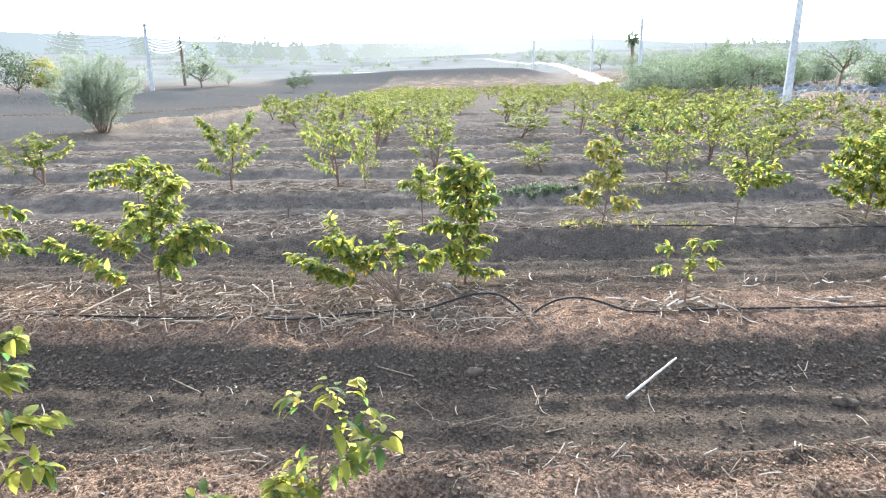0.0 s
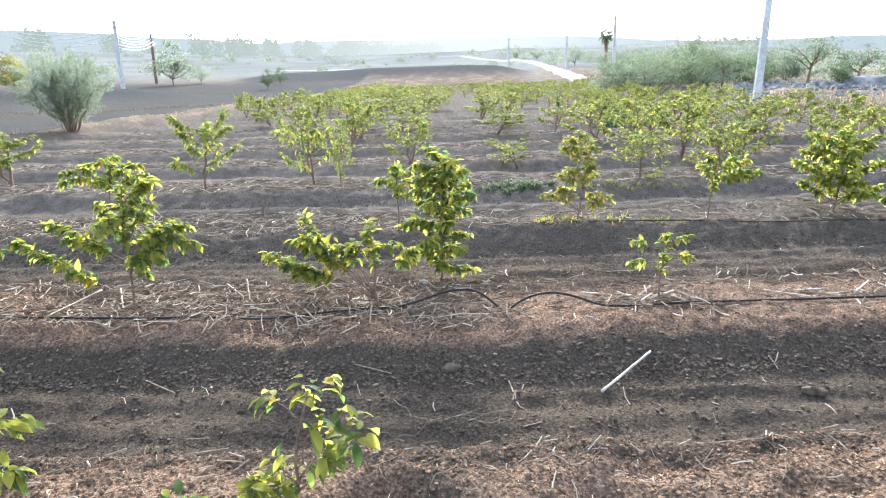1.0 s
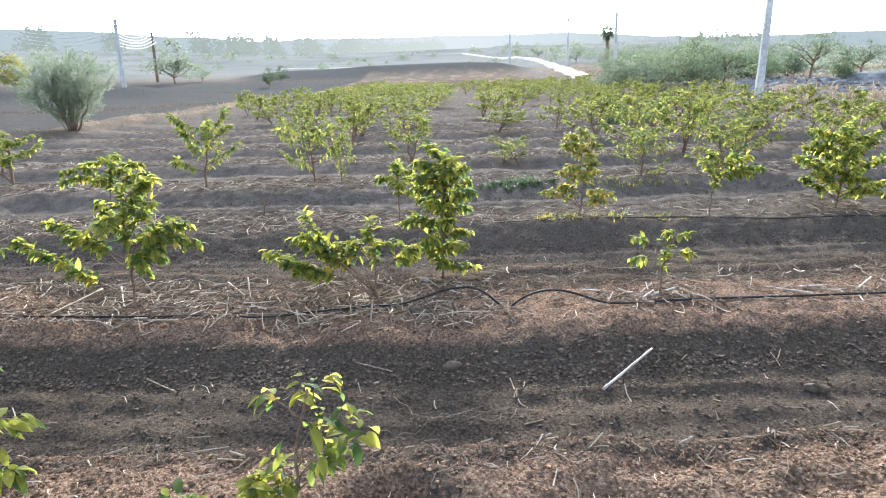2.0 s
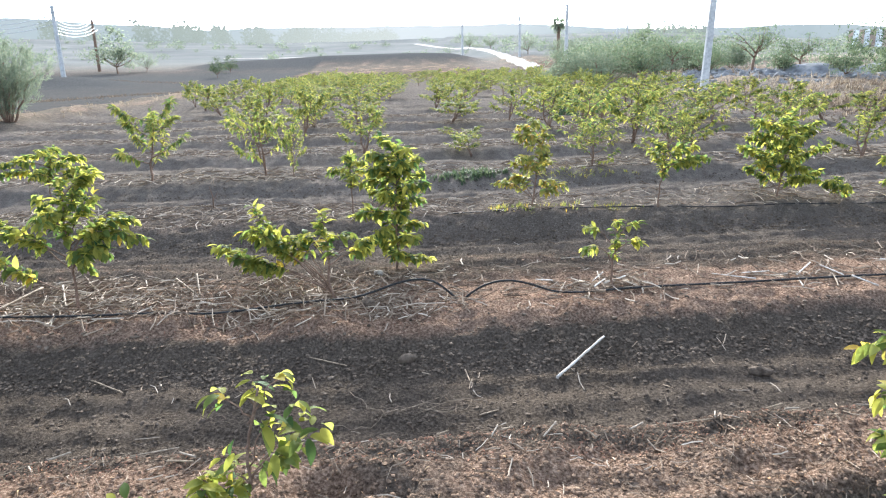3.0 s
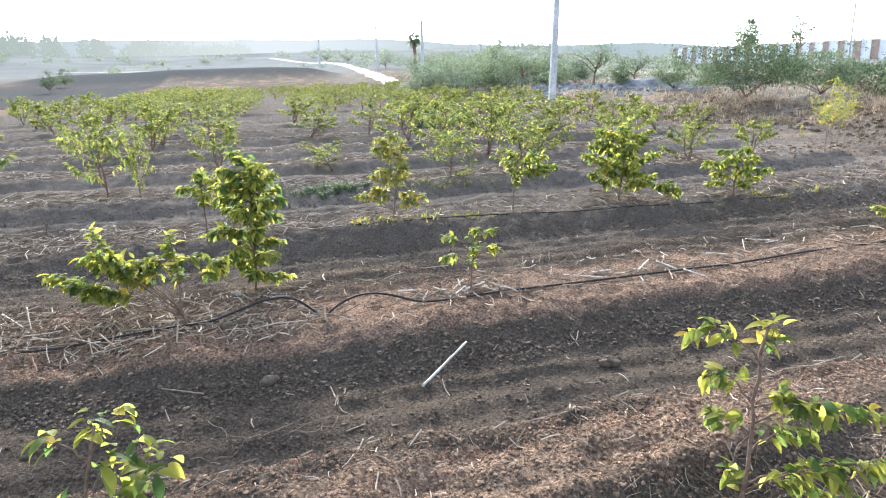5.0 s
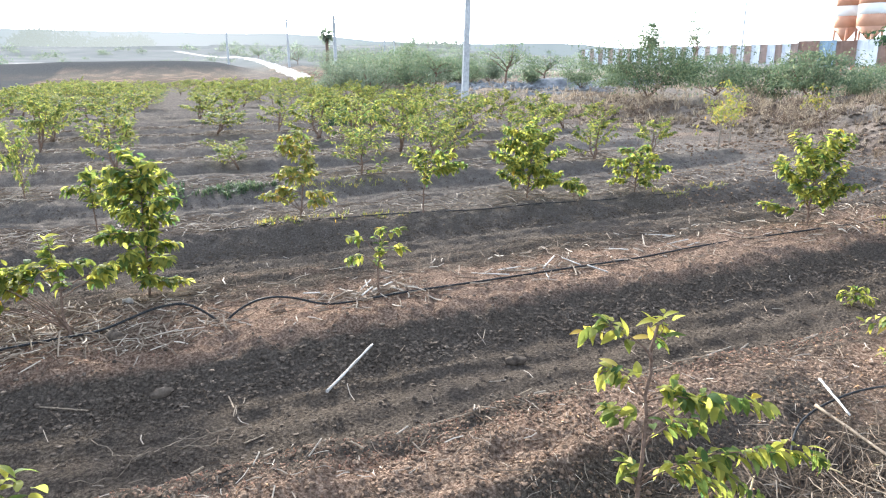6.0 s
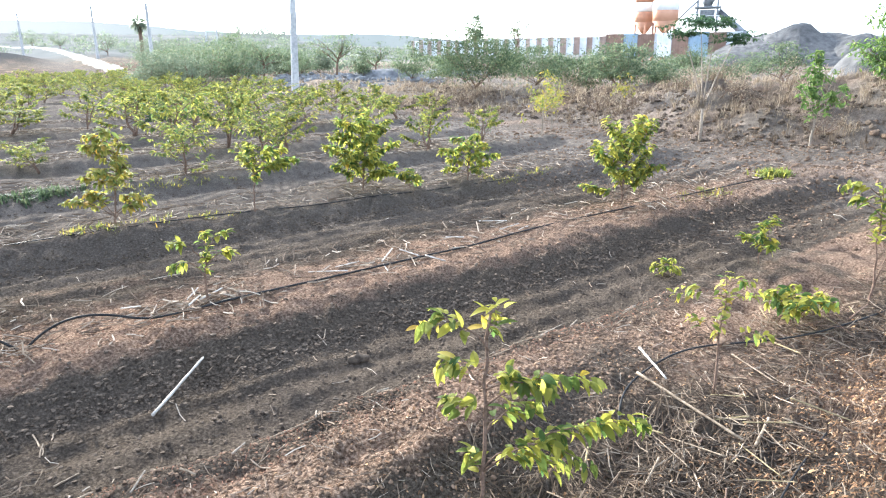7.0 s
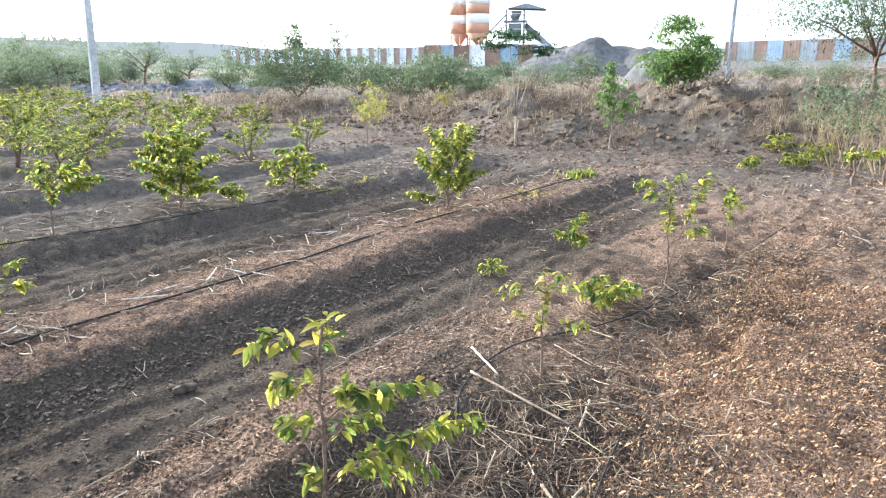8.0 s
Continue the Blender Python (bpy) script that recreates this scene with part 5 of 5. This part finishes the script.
def heaped(rng, n, cx, cy, sx, sy):
    return np.stack([rng.normal(cx, sx, n), rng.normal(cy, sy, n)], 1)


rng = np.random.default_rng(5)
rows_y = [LIP + PITCH * k for k in range(1, 8)]
# straw mulch along the beds
xy = np.concatenate([patch(rng, 1700, -5.5, 0.4, 4.12, 5.15), heaped(rng, 420, -2.2, 4.5, 0.5, 0.2), heaped(rng, 520, -0.7, 4.5, 0.45, 0.2), heaped(rng, 120, 1.45, 4.55, 0.22, 0.13), patch(rng, 900, 0.4, 9.5, 4.12, 5.2)])
sticks("straw_mulch", "pale dry straw and cane bits strewn along the bed", xy, rng, (0.04, 0.24), (0.004, 0.011), STRAW, tilt=0.15)
xy = np.concatenate([patch(rng, 2600, -7, 0.6, 7.05, 8.0), patch(rng, 1000, 0.6, 10, 7.05, 8.1)])
sticks("straw_mulch", "pale dry straw strewn along the third bed", xy, rng, (0.05, 0.24), (0.005, 0.011), STRAW)
for k, y0 in enumerate(rows_y[2:]):
    xy = patch(rng, 2600 - 160 * k, -11, 9.5, y0 + 0.05, y0 + 1.0)
    sticks("straw_mulch", "pale dry straw strewn along a far bed", xy, rng, (0.07, 0.28), (0.006, 0.013), STRAW, tilt=0.08)
xy = np.concatenate([patch(rng, 170, -5, 0.4, 4.15, 4.95), heaped(rng, 60, -2.1, 4.5, 0.5, 0.2), heaped(rng, 50, -0.7, 4.5, 0.4, 0.2), heaped(rng, 40, 1.4, 4.55, 0.25, 0.12), heaped(rng, 40, 3.05, 4.6, 0.2, 0.08), patch(rng, 60, 0.5, 8, 4.2, 5.0)])
sticks("cane_bits", "pale broken cane bits on the mulch", xy, rng, (0.05, 0.2), (0.005, 0.010), CANE, tilt=0.15)
# first bed, its edge and the furrow
xy = np.concatenate([patch(rng, 260, -3.5, 5.0, 2.2, 2.62), patch(rng, 260, -3.5, 6.5, 2.5, 3.7), patch(rng, 200, -3.5, 8, 5.6, 6.6)])
sticks("straw_bits", "short broken straw bits on bare soil", xy, rng, (0.03, 0.15), (0.003, 0.008), STRAW)
xy = np.concatenate([heaped(rng, 2200, 2.5, 1.42, 0.55, 0.26), heaped(rng, 900, 4.4, 1.7, 0.55, 0.2), heaped(rng, 900, 5.6, 1.6, 0.8, 0.25), patch(rng, 600, 1.4, 8.5, 0.6, 2.1, False), heaped(rng, 800, 1.75, 1.45, 0.4, 0.16)])
sticks("cane_trash", "tangled dry cane and stalk trash on the ground", xy, rng, (0.03, 0.20), (0.002, 0.006), TRASH, tilt=0.2)
sticks("fine_straw", "fine dry grass bits on the first bed", np.concatenate([patch(rng, 900, -3, 5, 1.9, 2.55, False), patch(rng, 1500, 1.5, 9, 0.2, 2.0, False)]), rng, (0.02, 0.10), (0.0015, 0.004), STRAW, tilt=0.25)
# red-brown crumbs and leaf litter
xy = np.concatenate([patch(rng, 3800, -3.0, 4.5, 2.36, 2.6), patch(rng, 3200, -4.5, 3.0, 4.02, 4.4), heaped(rng, 260, 1.45, 4.5, 0.25, 0.14), heaped(rng, 220, 6.3, 4.9, 0.25, 0.15), patch(rng, 700, 1, 7, 7.0, 7.5), heaped(rng, 120, 3.6, 1.35, 0.2, 0.1)])
flakes("red_leaf_litter", "red-brown dry leaf crumbs along the bed's edge", xy, rng, (0.005, 0.019), RED_LITTER)
xy = np.concatenate([patch(rng, 36000, 2.2, 6.0, -0.3, 1.0, False), np.stack([rng.uniform(2.4, 6.2, 9000), 0.95 + np.abs(rng.normal(0, 0.22, 9000))], 1), patch(rng, 6000, 3.8, 6.5, 1.0, 1.45, False), patch(rng, 18000, 5.5, 12.0, -0.8, 1.7, False), patch(rng, 900, -2.5, 4.0, 1.8, 2.5, False), patch(rng, 700, 1.2, 4, 1.1, 2.3, False)])
xy = xy + rng.normal(0, 1, xy.shape) * np.array([0.3, 0.16])
flakes("leaf_litter", "brown dry leaf litter covering the headland", xy, rng, (0.007, 0.027), LITTER)
# clods
bank = [np.stack([(bx := rng.uniform(-5, 10.5, m)), y0 + shift(bx) - 0.50 + rng.gamma(2.0, 0.085, m)], 1) for y0, m in ((rows_y[0], 9500), (rows_y[1], 5000), (rows_y[2], 1600))]
clods("soil_clods", "dark crumbly soil clods along the banks", np.concatenate(bank), rng, (0.004, 0.018), CLOD)
xy = np.concatenate([patch(rng, 6500, -3.5, 9, 2.6, 3.75), patch(rng, 3000, -5, 10, 5.5, 6.6)])
clods("soil_crumbs", "small soil crumbs scattered over furrows and beds", xy, rng, (0.003, 0.015), CLOD)
xy = np.concatenate([patch(rng, 2500, -4, 9, 4.1, 5.5), patch(rng, 9000, -2.5, 3.8, 1.75, 2.65)])
clods("soil_crumbs", "dry brown soil crumbs on the beds", xy, rng, (0.003, 0.014), DRY_CLOD)
xy = np.concatenate([patch(rng, 1500, 9.5, 13.5, 0, 12, False), np.stack([(by := rng.uniform(-1, 26, 1800)) * 0 + berm_foot(by) + rng.uniform(-0.2, 4, 1800), by], 1)])
clods("rough_clods", "rough earth lumps at the field's end and on the berm", xy, rng, (0.008, 0.05), DRY_CLOD)

az = np.radians(rng.uniform(22, 36, 2200))
dd = rng.normal(47, 5, 2200)
clods("scattered_rubble", "pale broken stones scattered over rough ground", np.stack([dd * np.sin(az), dd * np.cos(az)], 1), rng, (0.06, 0.28), PALE_GRAVEL, category="rubble")
by = rng.uniform(-1, 22, 2600)
clods("rough_clods", "dark earth lumps tumbled down the berm", np.stack([berm_foot(by) + rng.uniform(0.1, 3.4, 2600), by], 1), rng, (0.015, 0.085), CLOD)
xy = np.concatenate([patch(rng, 5000, 6.5, 13.2, 0.5, 9, False), patch(rng, 2000, 9.5, 13.4, 9, 22, False)])
clods("soil_crumbs", "dry crumbly soil at the ends of the beds", xy, rng, (0.006, 0.028), DRY_CLOD)
sticks("straw_bits", "scattered straw bits at the ends of the beds", patch(rng, 900, 6.0, 13.5, 0.5, 9.5, False), rng, (0.05, 0.22), (0.004, 0.01), STRAW)

# grass


def tufts(name, label, xy, rng, h, material, blades=9, spread_=0.6, category="grass", width=0.006):
    n = len(xy) * blades
    base = np.repeat(xy, blades, 0) + rng.normal(0, 0.03, (n, 2)) * np.repeat(rng.uniform(.5, 2, len(xy)), blades)[:, None]
    H = np.repeat(rng.uniform(h[0], h[1], len(xy)), blades) * rng.uniform(0.5, 1.1, n)
    a = rng.uniform(0, 2 * np.pi, n)
    lean = rng.uniform(0.1, spread_, n)
    z = heights(base[:, 0], base[:, 1])
    V = np.zeros((n, 5, 3))
    w = width * (0.6 + H)
    for k, (t, e) in enumerate(((0, -1), (0, 1), (0.55, -0.7), (0.55, 0.7), (1.0, 0))):
        r = lean * H * t * t
        V[:, k, 0] = base[:, 0] + np.cos(a) * r - np.sin(a) * w * e
        V[:, k, 1] = base[:, 1] + np.sin(a) * r + np.cos(a) * w * e
        V[:, k, 2] = z - 0.01 + H * t * (1 - 0.3 * lean * t)
    o = (np.arange(n) * 5)[:, None]
    quads, tris = (o + np.array([[0, 1, 3, 2]])), (o + np.array([[2, 3, 4]]))
    return stuff(name, V.reshape(-1, 3).tolist(), quads.tolist() + tris.tolist(), material, label, category)


by = rng.uniform(-2, 26, 1100)
bx = berm_foot(by) + 0.1 + 4.0 * rng.random(1100)
tufts("brown_twigs", "brown dry twigs and dead weeds over the berm", np.stack([bx, by], 1), rng, (0.10, 0.42), DEAD_WEED, 12, 1.3, "weeds", 0.004)
by = rng.uniform(-2, 34, 1500)
bx = berm_foot(by) + 0.3 + 5.5 * rng.random(1500) ** 0.8
tufts("dry_grass", "dry straw-coloured grass tufts over the berm", np.stack([bx, by], 1), rng, (0.08, 0.34), GRASS_DRY, 10, 1.1)
az = np.radians(rng.uniform(14, 82, 2600))
dd = rng.uniform(20, 75, 2600)
tufts("dry_grass", "dry straw-coloured grass on the rough land behind the berm", np.stack([dd * np.sin(az), dd * np.cos(az)], 1), rng, (0.15, 0.42), GRASS_DRY, 8, 1.0, width=0.016)
ly_ = rng.uniform(10, 60, 260)
tufts("dry_grass", "dry grass tufts along the field's edge", np.stack([-13.6 + rng.normal(0, 0.9, 260), ly_], 1), rng, (0.06, 0.28), GRASS_DRY, 9, 1.3, width=0.008)
for d0, spread0, n0 in ((52, 1.5, 900), (79, 1.5, 700)):
    az = np.radians(rng.uniform(-40, -17, n0))
    dd = d0 * (1 + 0.06 * np.sin(az * 19 + d0)) + rng.normal(0, spread0, n0)
    tufts("dry_grass", "low dry grass in strips between bare grey plots", np.stack([dd * np.sin(az), dd * np.cos(az)], 1), rng, (0.04, 0.16), DEAD_WEED, 9, 1.4, width=0.014)
tufts("green_weeds", "low green weeds growing on the bed", heaped(rng, 60, 0.9, 10.0, 0.4, 0.12), rng, (0.05, 0.14), LEAF_THORN, 9, 1.4, "weeds", 0.02)
tufts("green_weeds", "heap of wilting yellow-green weeds at the bed's end", heaped(rng, 44, 9.7, 5.0, 0.2, 0.1), rng, (0.05, 0.16), LEAF_ROW, 9, 1.4, "weeds", 0.02)
xy = np.concatenate([heaped(rng, 34, 2.3, 9.95, 0.45, 0.08), heaped(rng, 14, 2.3, 7.3, 0.25, 0.08), heaped(rng, 20, 1.2, 7.25, 0.25, 0.07), heaped(rng, 18, 6.8, 7.35, 0.5, 0.08), heaped(rng, 14, 7.8, 4.8, 0.3, 0.08)])
tufts("yellow_weeds", "low yellowing weeds growing on the beds", xy, rng, (0.04, 0.10), LEAF_YELLOW, 8, 1.5, "weeds", 0.010)

by = np.repeat(rng.uniform(-1, 22, 30), 10) + rng.normal(0, 0.2, 300)
bx = berm_foot(by) + np.repeat(rng.uniform(1.0, 3.8, 30), 10) + rng.normal(0, 0.2, 300)
tufts("tall_dry_grass", "tall pale dry grass clumps on the berm's shoulder", np.stack([bx, by], 1), rng, (0.16, 0.42), GRASS_DRY, 14, 1.2, "grass", 0.005)

# far scrub
az = np.radians(np.concatenate([rng.uniform(-40, 12, 110), rng.uniform(12, 34, 70)]))
dd = np.concatenate([rng.uniform(140, 285, 110), rng.uniform(60, 280, 70)])
cx, cy = dd * np.sin(az), dd * np.cos(az)
ok = ~((np.abs(cx) < 14) & (cy < 78))
cx, cy = cx[ok], cy[ok]
m_ = 200
sc = rng.uniform(0.6, 2.2, len(cx))
P = np.stack([np.repeat(cx, m_), np.repeat(cy, m_), np.repeat(heights(cx, cy), m_)], 1) + rng.normal(0, 1, (len(cx) * m_, 3)) * np.repeat(sc, m_)[:, None] * np.array([0.5, 0.5, 0.27]) + np.array([0, 0, 1]) * np.repeat(sc * 0.45, m_)[:, None]
D1, D2 = rng.normal(0, 1, P.shape), rng.normal(0, 1, P.shape)
sz = np.repeat(sc, m_)[:, None] * 0.07
Q = np.stack([P, P + D1 * sz, P + (D1 + D2) * sz, P + D2 * sz], 1)
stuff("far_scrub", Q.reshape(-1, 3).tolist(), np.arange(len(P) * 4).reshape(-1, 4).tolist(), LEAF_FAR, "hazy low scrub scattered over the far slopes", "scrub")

# ---- hoses ----


def hose(points, label, r=0.0085):
    cu = bpy.data.curves.new("drip_hose", "CURVE")
    cu.dimensions, cu.bevel_depth, cu.bevel_resolution, cu.resolution_u = "3D", r, 2, 10
    s = cu.splines.new("NURBS")
    s.points.add(len(points) - 1)
    for p, (x, y, z) in zip(s.points, points):
        p.co = (x, y, height(x, y) + z + r, 1)
    s.use_endpoint_u, s.order_u = True, 4
    cu.materials.append(HOSE)
    return tagged(new("drip_hose", cu), label, "hose", "drip hoses")


hose([(-8, 4.5, 0), (-5, 4.4, 0), (-3.07, 4.32, 0.01), (-2.17, 4.23, 0.02), (-1.76, 4.24, 0.01), (-1.37, 4.27, 0.01), (-0.98, 4.34, 0.02), (-0.6, 4.40, 0.01), (-0.36, 4.43, 0.02), (-0.12, 4.47, 0.10), (0.06, 4.48, 0.15), (0.22, 4.48, 0.13), (0.33, 4.47, 0.02), (0.37, 4.46, -0.02)],
     "black drip hose on the mulch, arching off the soil")
hose([(0.40, 4.45, -0.02), (0.46, 4.46, 0.03), (0.58, 4.48, 0.10), (0.75, 4.48, 0.11), (0.92, 4.45, 0.07), (1.05, 4.39, 0.02), (1.2, 4.36, 0.0), (1.61, 4.38, 0.01), (2.22, 4.44, 0.01), (2.86, 4.48, 0.01), (3.4, 4.49, 0.01), (3.95, 4.57, 0.01), (4.59, 4.66, 0.01), (5.6, 4.72, 0.01), (8, 4.85, 0), (10, 4.95, 0)],
     "black drip hose arching up and running on along the bed")
hose([(0.2, 7.16, -0.02), (0.6, 7.13, -0.004), (1.6, 7.16, 0.004), (2.84, 7.19, -0.004), (3.6, 7.17, 0.006), (4.4, 7.24, 0.0), (5.2, 7.2, -0.006), (6.3, 7.25, 0.004), (7.2, 7.25, -0.02)], "black drip hose half buried along the third bed", 0.0065)
hose([(2.62, 1.78, -0.01), (2.74, 1.93, 0.03), (3.05, 2.0, 0.03), (3.45, 2.02, 0.045), (3.84, 1.92, 0.03), (4.32, 1.76, 0.03), (5.0, 1.66, 0.02), (5.8, 1.67, 0.02), (6.9, 1.62, 0.01), (9.0, 1.6, 0.0)], "black drip hose lifted over cane trash", 0.0055)
hose([(3.40, 1.18, 0.01), (2.98, 1.12, 0.03), (2.63, 1.05, 0.02), (2.35, 0.97, 0.01), (1.9, 0.85, 0.0)], "loose grey-black hose end on leaf litter", 0.0045)

# ---- single canes, stones and clods ----


def cane(x0, y0, x1, y1, r, label, mat=None, z0=0.0, z1=0.0, name="cane"):
    """One dry cane with nodes, lying on the soil."""
    a = Vector((x0, y0, height(x0, y0) + r + z0))
    b = Vector((x1, y1, height(x1, y1) + r + z1))
    n, r = 10, r * 0.8
    rnd = random.Random(int((x0 * 37 + y0 * 91) * 100))
    pts = [a.lerp(b, k / n) + Vector((rnd.uniform(-1, 1), rnd.uniform(-1, 1), 0)) * r * 0.2 for k in range(n + 1)]
    bm = bmesh.new()
    tube(bm, pts, [r * (1.18 if k % 3 == 0 else 0.95) * (1 - 0.2 * k / n) for k in range(n + 1)], 7)
    me = bpy.data.meshes.new(name)
    bm.to_mesh(me)
    bm.free()
    me.materials.append(mat or CANE)
    return tagged(new(name, me), label, "stick", "canes")


cane(0.893, 3.463, 1.271, 3.831, 0.0105, "straight bleached white cane lying across the furrow", WHITE_CANE, 0.004, 0.008, "white_cane")
cane(-2.86, 4.21, -2.80, 4.86, 0.011, "long pale dry cane on the mulch", None, 0.02, 0.05)
cane(-2.62, 4.81, -2.40, 4.40, 0.010, "pale dry cane leaning in the mulch", None, 0.05, 0.01)
cane(-1.81, 4.94, -1.55, 4.59, 0.009, "pale dry cane in the mulch", None, 0.03, 0.01)
cane(-1.62, 4.85, -1.52, 4.57, 0.009, "pale dry cane in the mulch", None, 0.09, 0.0)
cane(2.97, 1.98, 2.92, 1.35, 0.009, "thick pale dry cane among stalk trash", None, 0.05, 0.02)
cane(3.14, 1.36, 2.93, 1.30, 0.009, "short pale cane piece", None, 0.02, 0.02)
cane(3.20, 2.15, 3.05, 1.86, 0.008, "pale split cane beside the hose", WHITE_CANE, 0.04, 0.02)
cane(2.52, 1.25, 2.44, 1.10, 0.010, "short pale cane piece", None, 0.02, 0.01)
cane(2.42, 1.12, 2.60, 1.10, 0.010, "short pale cane piece", None, 0.01, 0.02)
cane(3.32, 4.48, 3.40, 4.30, 0.008, "short white cane piece by the hose", WHITE_CANE, 0.02, 0.0)
for x0, y0, x1, y1 in ((-1.906, 3.634, -1.669, 3.501), (-0.615, 3.774, -0.372, 3.677), (0.388, 3.055, 0.495, 3.087), (-2.5, 3.1, -2.2, 3.16), (1.2, 2.72, 1.45, 2.78), (-1.1, 2.78, -0.85, 2.74), (2.6, 2.9, 2.85, 2.95)):
    cane(x0, y0, x1, y1, 0.006, "thin dry stalk lying in the furrow", None, 0.002, 0.002)
for k in range(34):
    r_ = random.Random(800 + k)
    x0 = -2.6 + 6.4 * (k + r_.random()) / 34
    y0 = 2.52 + float(shift(x0)) + r_.gauss(0, 0.05)
    a_, l_ = (r_.gauss(0.15, 0.35) if k % 3 else r_.uniform(0, 3.1)), r_.uniform(0.05, 0.24)
    cane(x0, y0, x0 + l_ * math.cos(a_), y0 + l_ * math.sin(a_), r_.uniform(0.003, 0.0065), "dry stalk piece along the edge of the bed", (CANE, BARK_PALE)[k % 2], r_.uniform(0, .02), r_.uniform(0, .05))
for k in range(26):
    r_ = random.Random(300 + k)
    cx_, cy_, sx_, sy_, mt = ((-0.55, 4.5, 0.5, 0.2, CANE), (3.05, 4.6, 0.18, 0.07, WHITE_CANE), (4.4, 4.8, 0.3, 0.1, WHITE_CANE), (2.6, 1.4, 0.35, 0.25, CANE), (1.75, 1.45, 0.3, 0.12, CANE), (1.4, 4.6, 0.2, 0.1, WHITE_CANE))[k % 6]
    x0, y0, a_ = r_.gauss(cx_, sx_), r_.gauss(cy_, sy_), r_.uniform(0, 6.28)
    l_ = r_.uniform(0.1, 0.34)
    thin = 0.6 if cy_ < 2 else 1.0
    cane(x0, y0, x0 + l_ * math.cos(a_), y0 + l_ * math.sin(a_), r_.uniform(0.005, 0.009) * thin, "pale broken cane piece on the soil", mt, r_.uniform(0, .05), r_.uniform(0, .03))


for k in range(70):
    r_ = random.Random(1200 + k)
    cx_, cy_, sx_, sy_ = ((2.35, 1.35, 0.42, 0.24), (1.75, 1.42, 0.35, 0.16), (3.1, 1.35, 0.5, 0.25), (5.4, 1.6, 0.8, 0.18), (4.4, 1.75, 0.3, 0.12))[k % 5]
    x0, y0, a_, l_ = r_.gauss(cx_, sx_), r_.gauss(cy_, sy_), r_.uniform(0, 6.28), r_.uniform(0.08, 0.3)
    cane(x0, y0, x0 + l_ * math.cos(a_), y0 + l_ * math.sin(a_), r_.uniform(0.0025, 0.006), "dry stalk in a loose heap of cane trash", (CANE, BARK, STALK)[k % 3], r_.uniform(0, .07), r_.uniform(0, .07))


def stone(x, y, s, seed, label, mat=None, name="stone", flat=0.6):
    rnd = random.Random(seed)
    bm = bmesh.new()
    bmesh.ops.create_icosphere(bm, subdivisions=2, radius=1.0)
    for v in bm.verts:
        k = 1 + 0.28 * noise.noise(v.co * 1.3 + Vector((seed, 0, 0))) + 0.1 * noise.noise(v.co * 4)
        v.co = Vector((v.co.x * s[0], v.co.y * s[1], v.co.z * s[0] * flat)) * k
    me = bpy.data.meshes.new(name)
    bm.to_mesh(me)
    bm.free()
    me.materials.append(mat or STONE)
    ob = new(name, me)
    ob.matrix_basis = pose(x, y, height(x, y) + s[0] * flat * 0.3, 0, 0, rnd.uniform(-20, 20))
    return tagged(ob, label, name, "stones")


stone(2.10, 3.43, (0.075, 0.04), 1, "rounded grey-brown stone lying in the furrow", CLOD, "stone", 0.45)
stone(0.0, 3.72, (0.06, 0.03), 2, "flat soil lump at the bank's foot", CLOD, "earth_lump")
stone(-0.24, 5.10, (0.045, 0.03), 3, "pale stone at the foot of a bushy sapling")
stone(-0.28, 4.35, (0.055, 0.05), 4, "round brown earth lump by the hose", CLOD, "earth_lump", 0.9)
stone(3.72, 1.98, (0.05, 0.045), 5, "rounded brown stone beside the hose", DRY_CLOD)
stone(1.62, 1.62, (0.035, 0.03), 6, "whitish stone near a cut-back sapling", STONE)
for k in range(9):
    r_ = random.Random(500 + k)
    yy = r_.uniform(-0.5, 12)
    stone(float(berm_foot(np.array(yy))) + r_.uniform(-0.4, 2.0), yy, (r_.uniform(.06, .13), r_.uniform(.05, .1)), 20 + k, "brown earth-stained stone on the berm", DRY_CLOD, "stone", 0.45)


def dead_stem(x, y, h, seed):
    root = thing("dead_stem", x, y, height(x, y), "leafless dead sapling stump on the mulch", "stump")
    bm = bmesh.new()
    j = tube(bm, [Vector((0, 0, -.03)), Vector((.01, 0, h * .5)), Vector((-.02, 0, h))], [.009, .007, .004])
    tube(bm, [Vector((.005, 0, h * .3)), Vector((.05, 0, h * .6)), Vector((.07, .01, h * .75))], [.005, .004, .002], 5, j)
    part("stem", bm, BARK, root)


dead_stem(-2.36, 7.85, 0.26, 1)


def dry_vine(x, y, seed):
    """A tangle of thin dry tendrils lying in the furrow."""
    root = thing("dry_vine", x, y, height(x, y), "tangled pale dry vine lying in the furrow", "vine")
    rnd = random.Random(seed)
    for k in range(6):
        p, a, pts = Vector((rnd.uniform(-.15, .15), rnd.uniform(-.1, .1), 0)), rnd.uniform(0, 6.28), []
        for _ in range(9):
            a += rnd.uniform(-.5, .6)
            p = p + Vector((math.cos(a), math.sin(a), 0)) * 0.05
            pts.append(Vector((p.x, p.y, height(x + p.x, y + p.y) - root.location.z + rnd.uniform(.004, .03))))
        bm = bmesh.new()
        tube(bm, pts, [0.0025] * 9, 4)
        part("tendril", bm, CANE, root)


dry_vine(0.0, 3.10, 4)
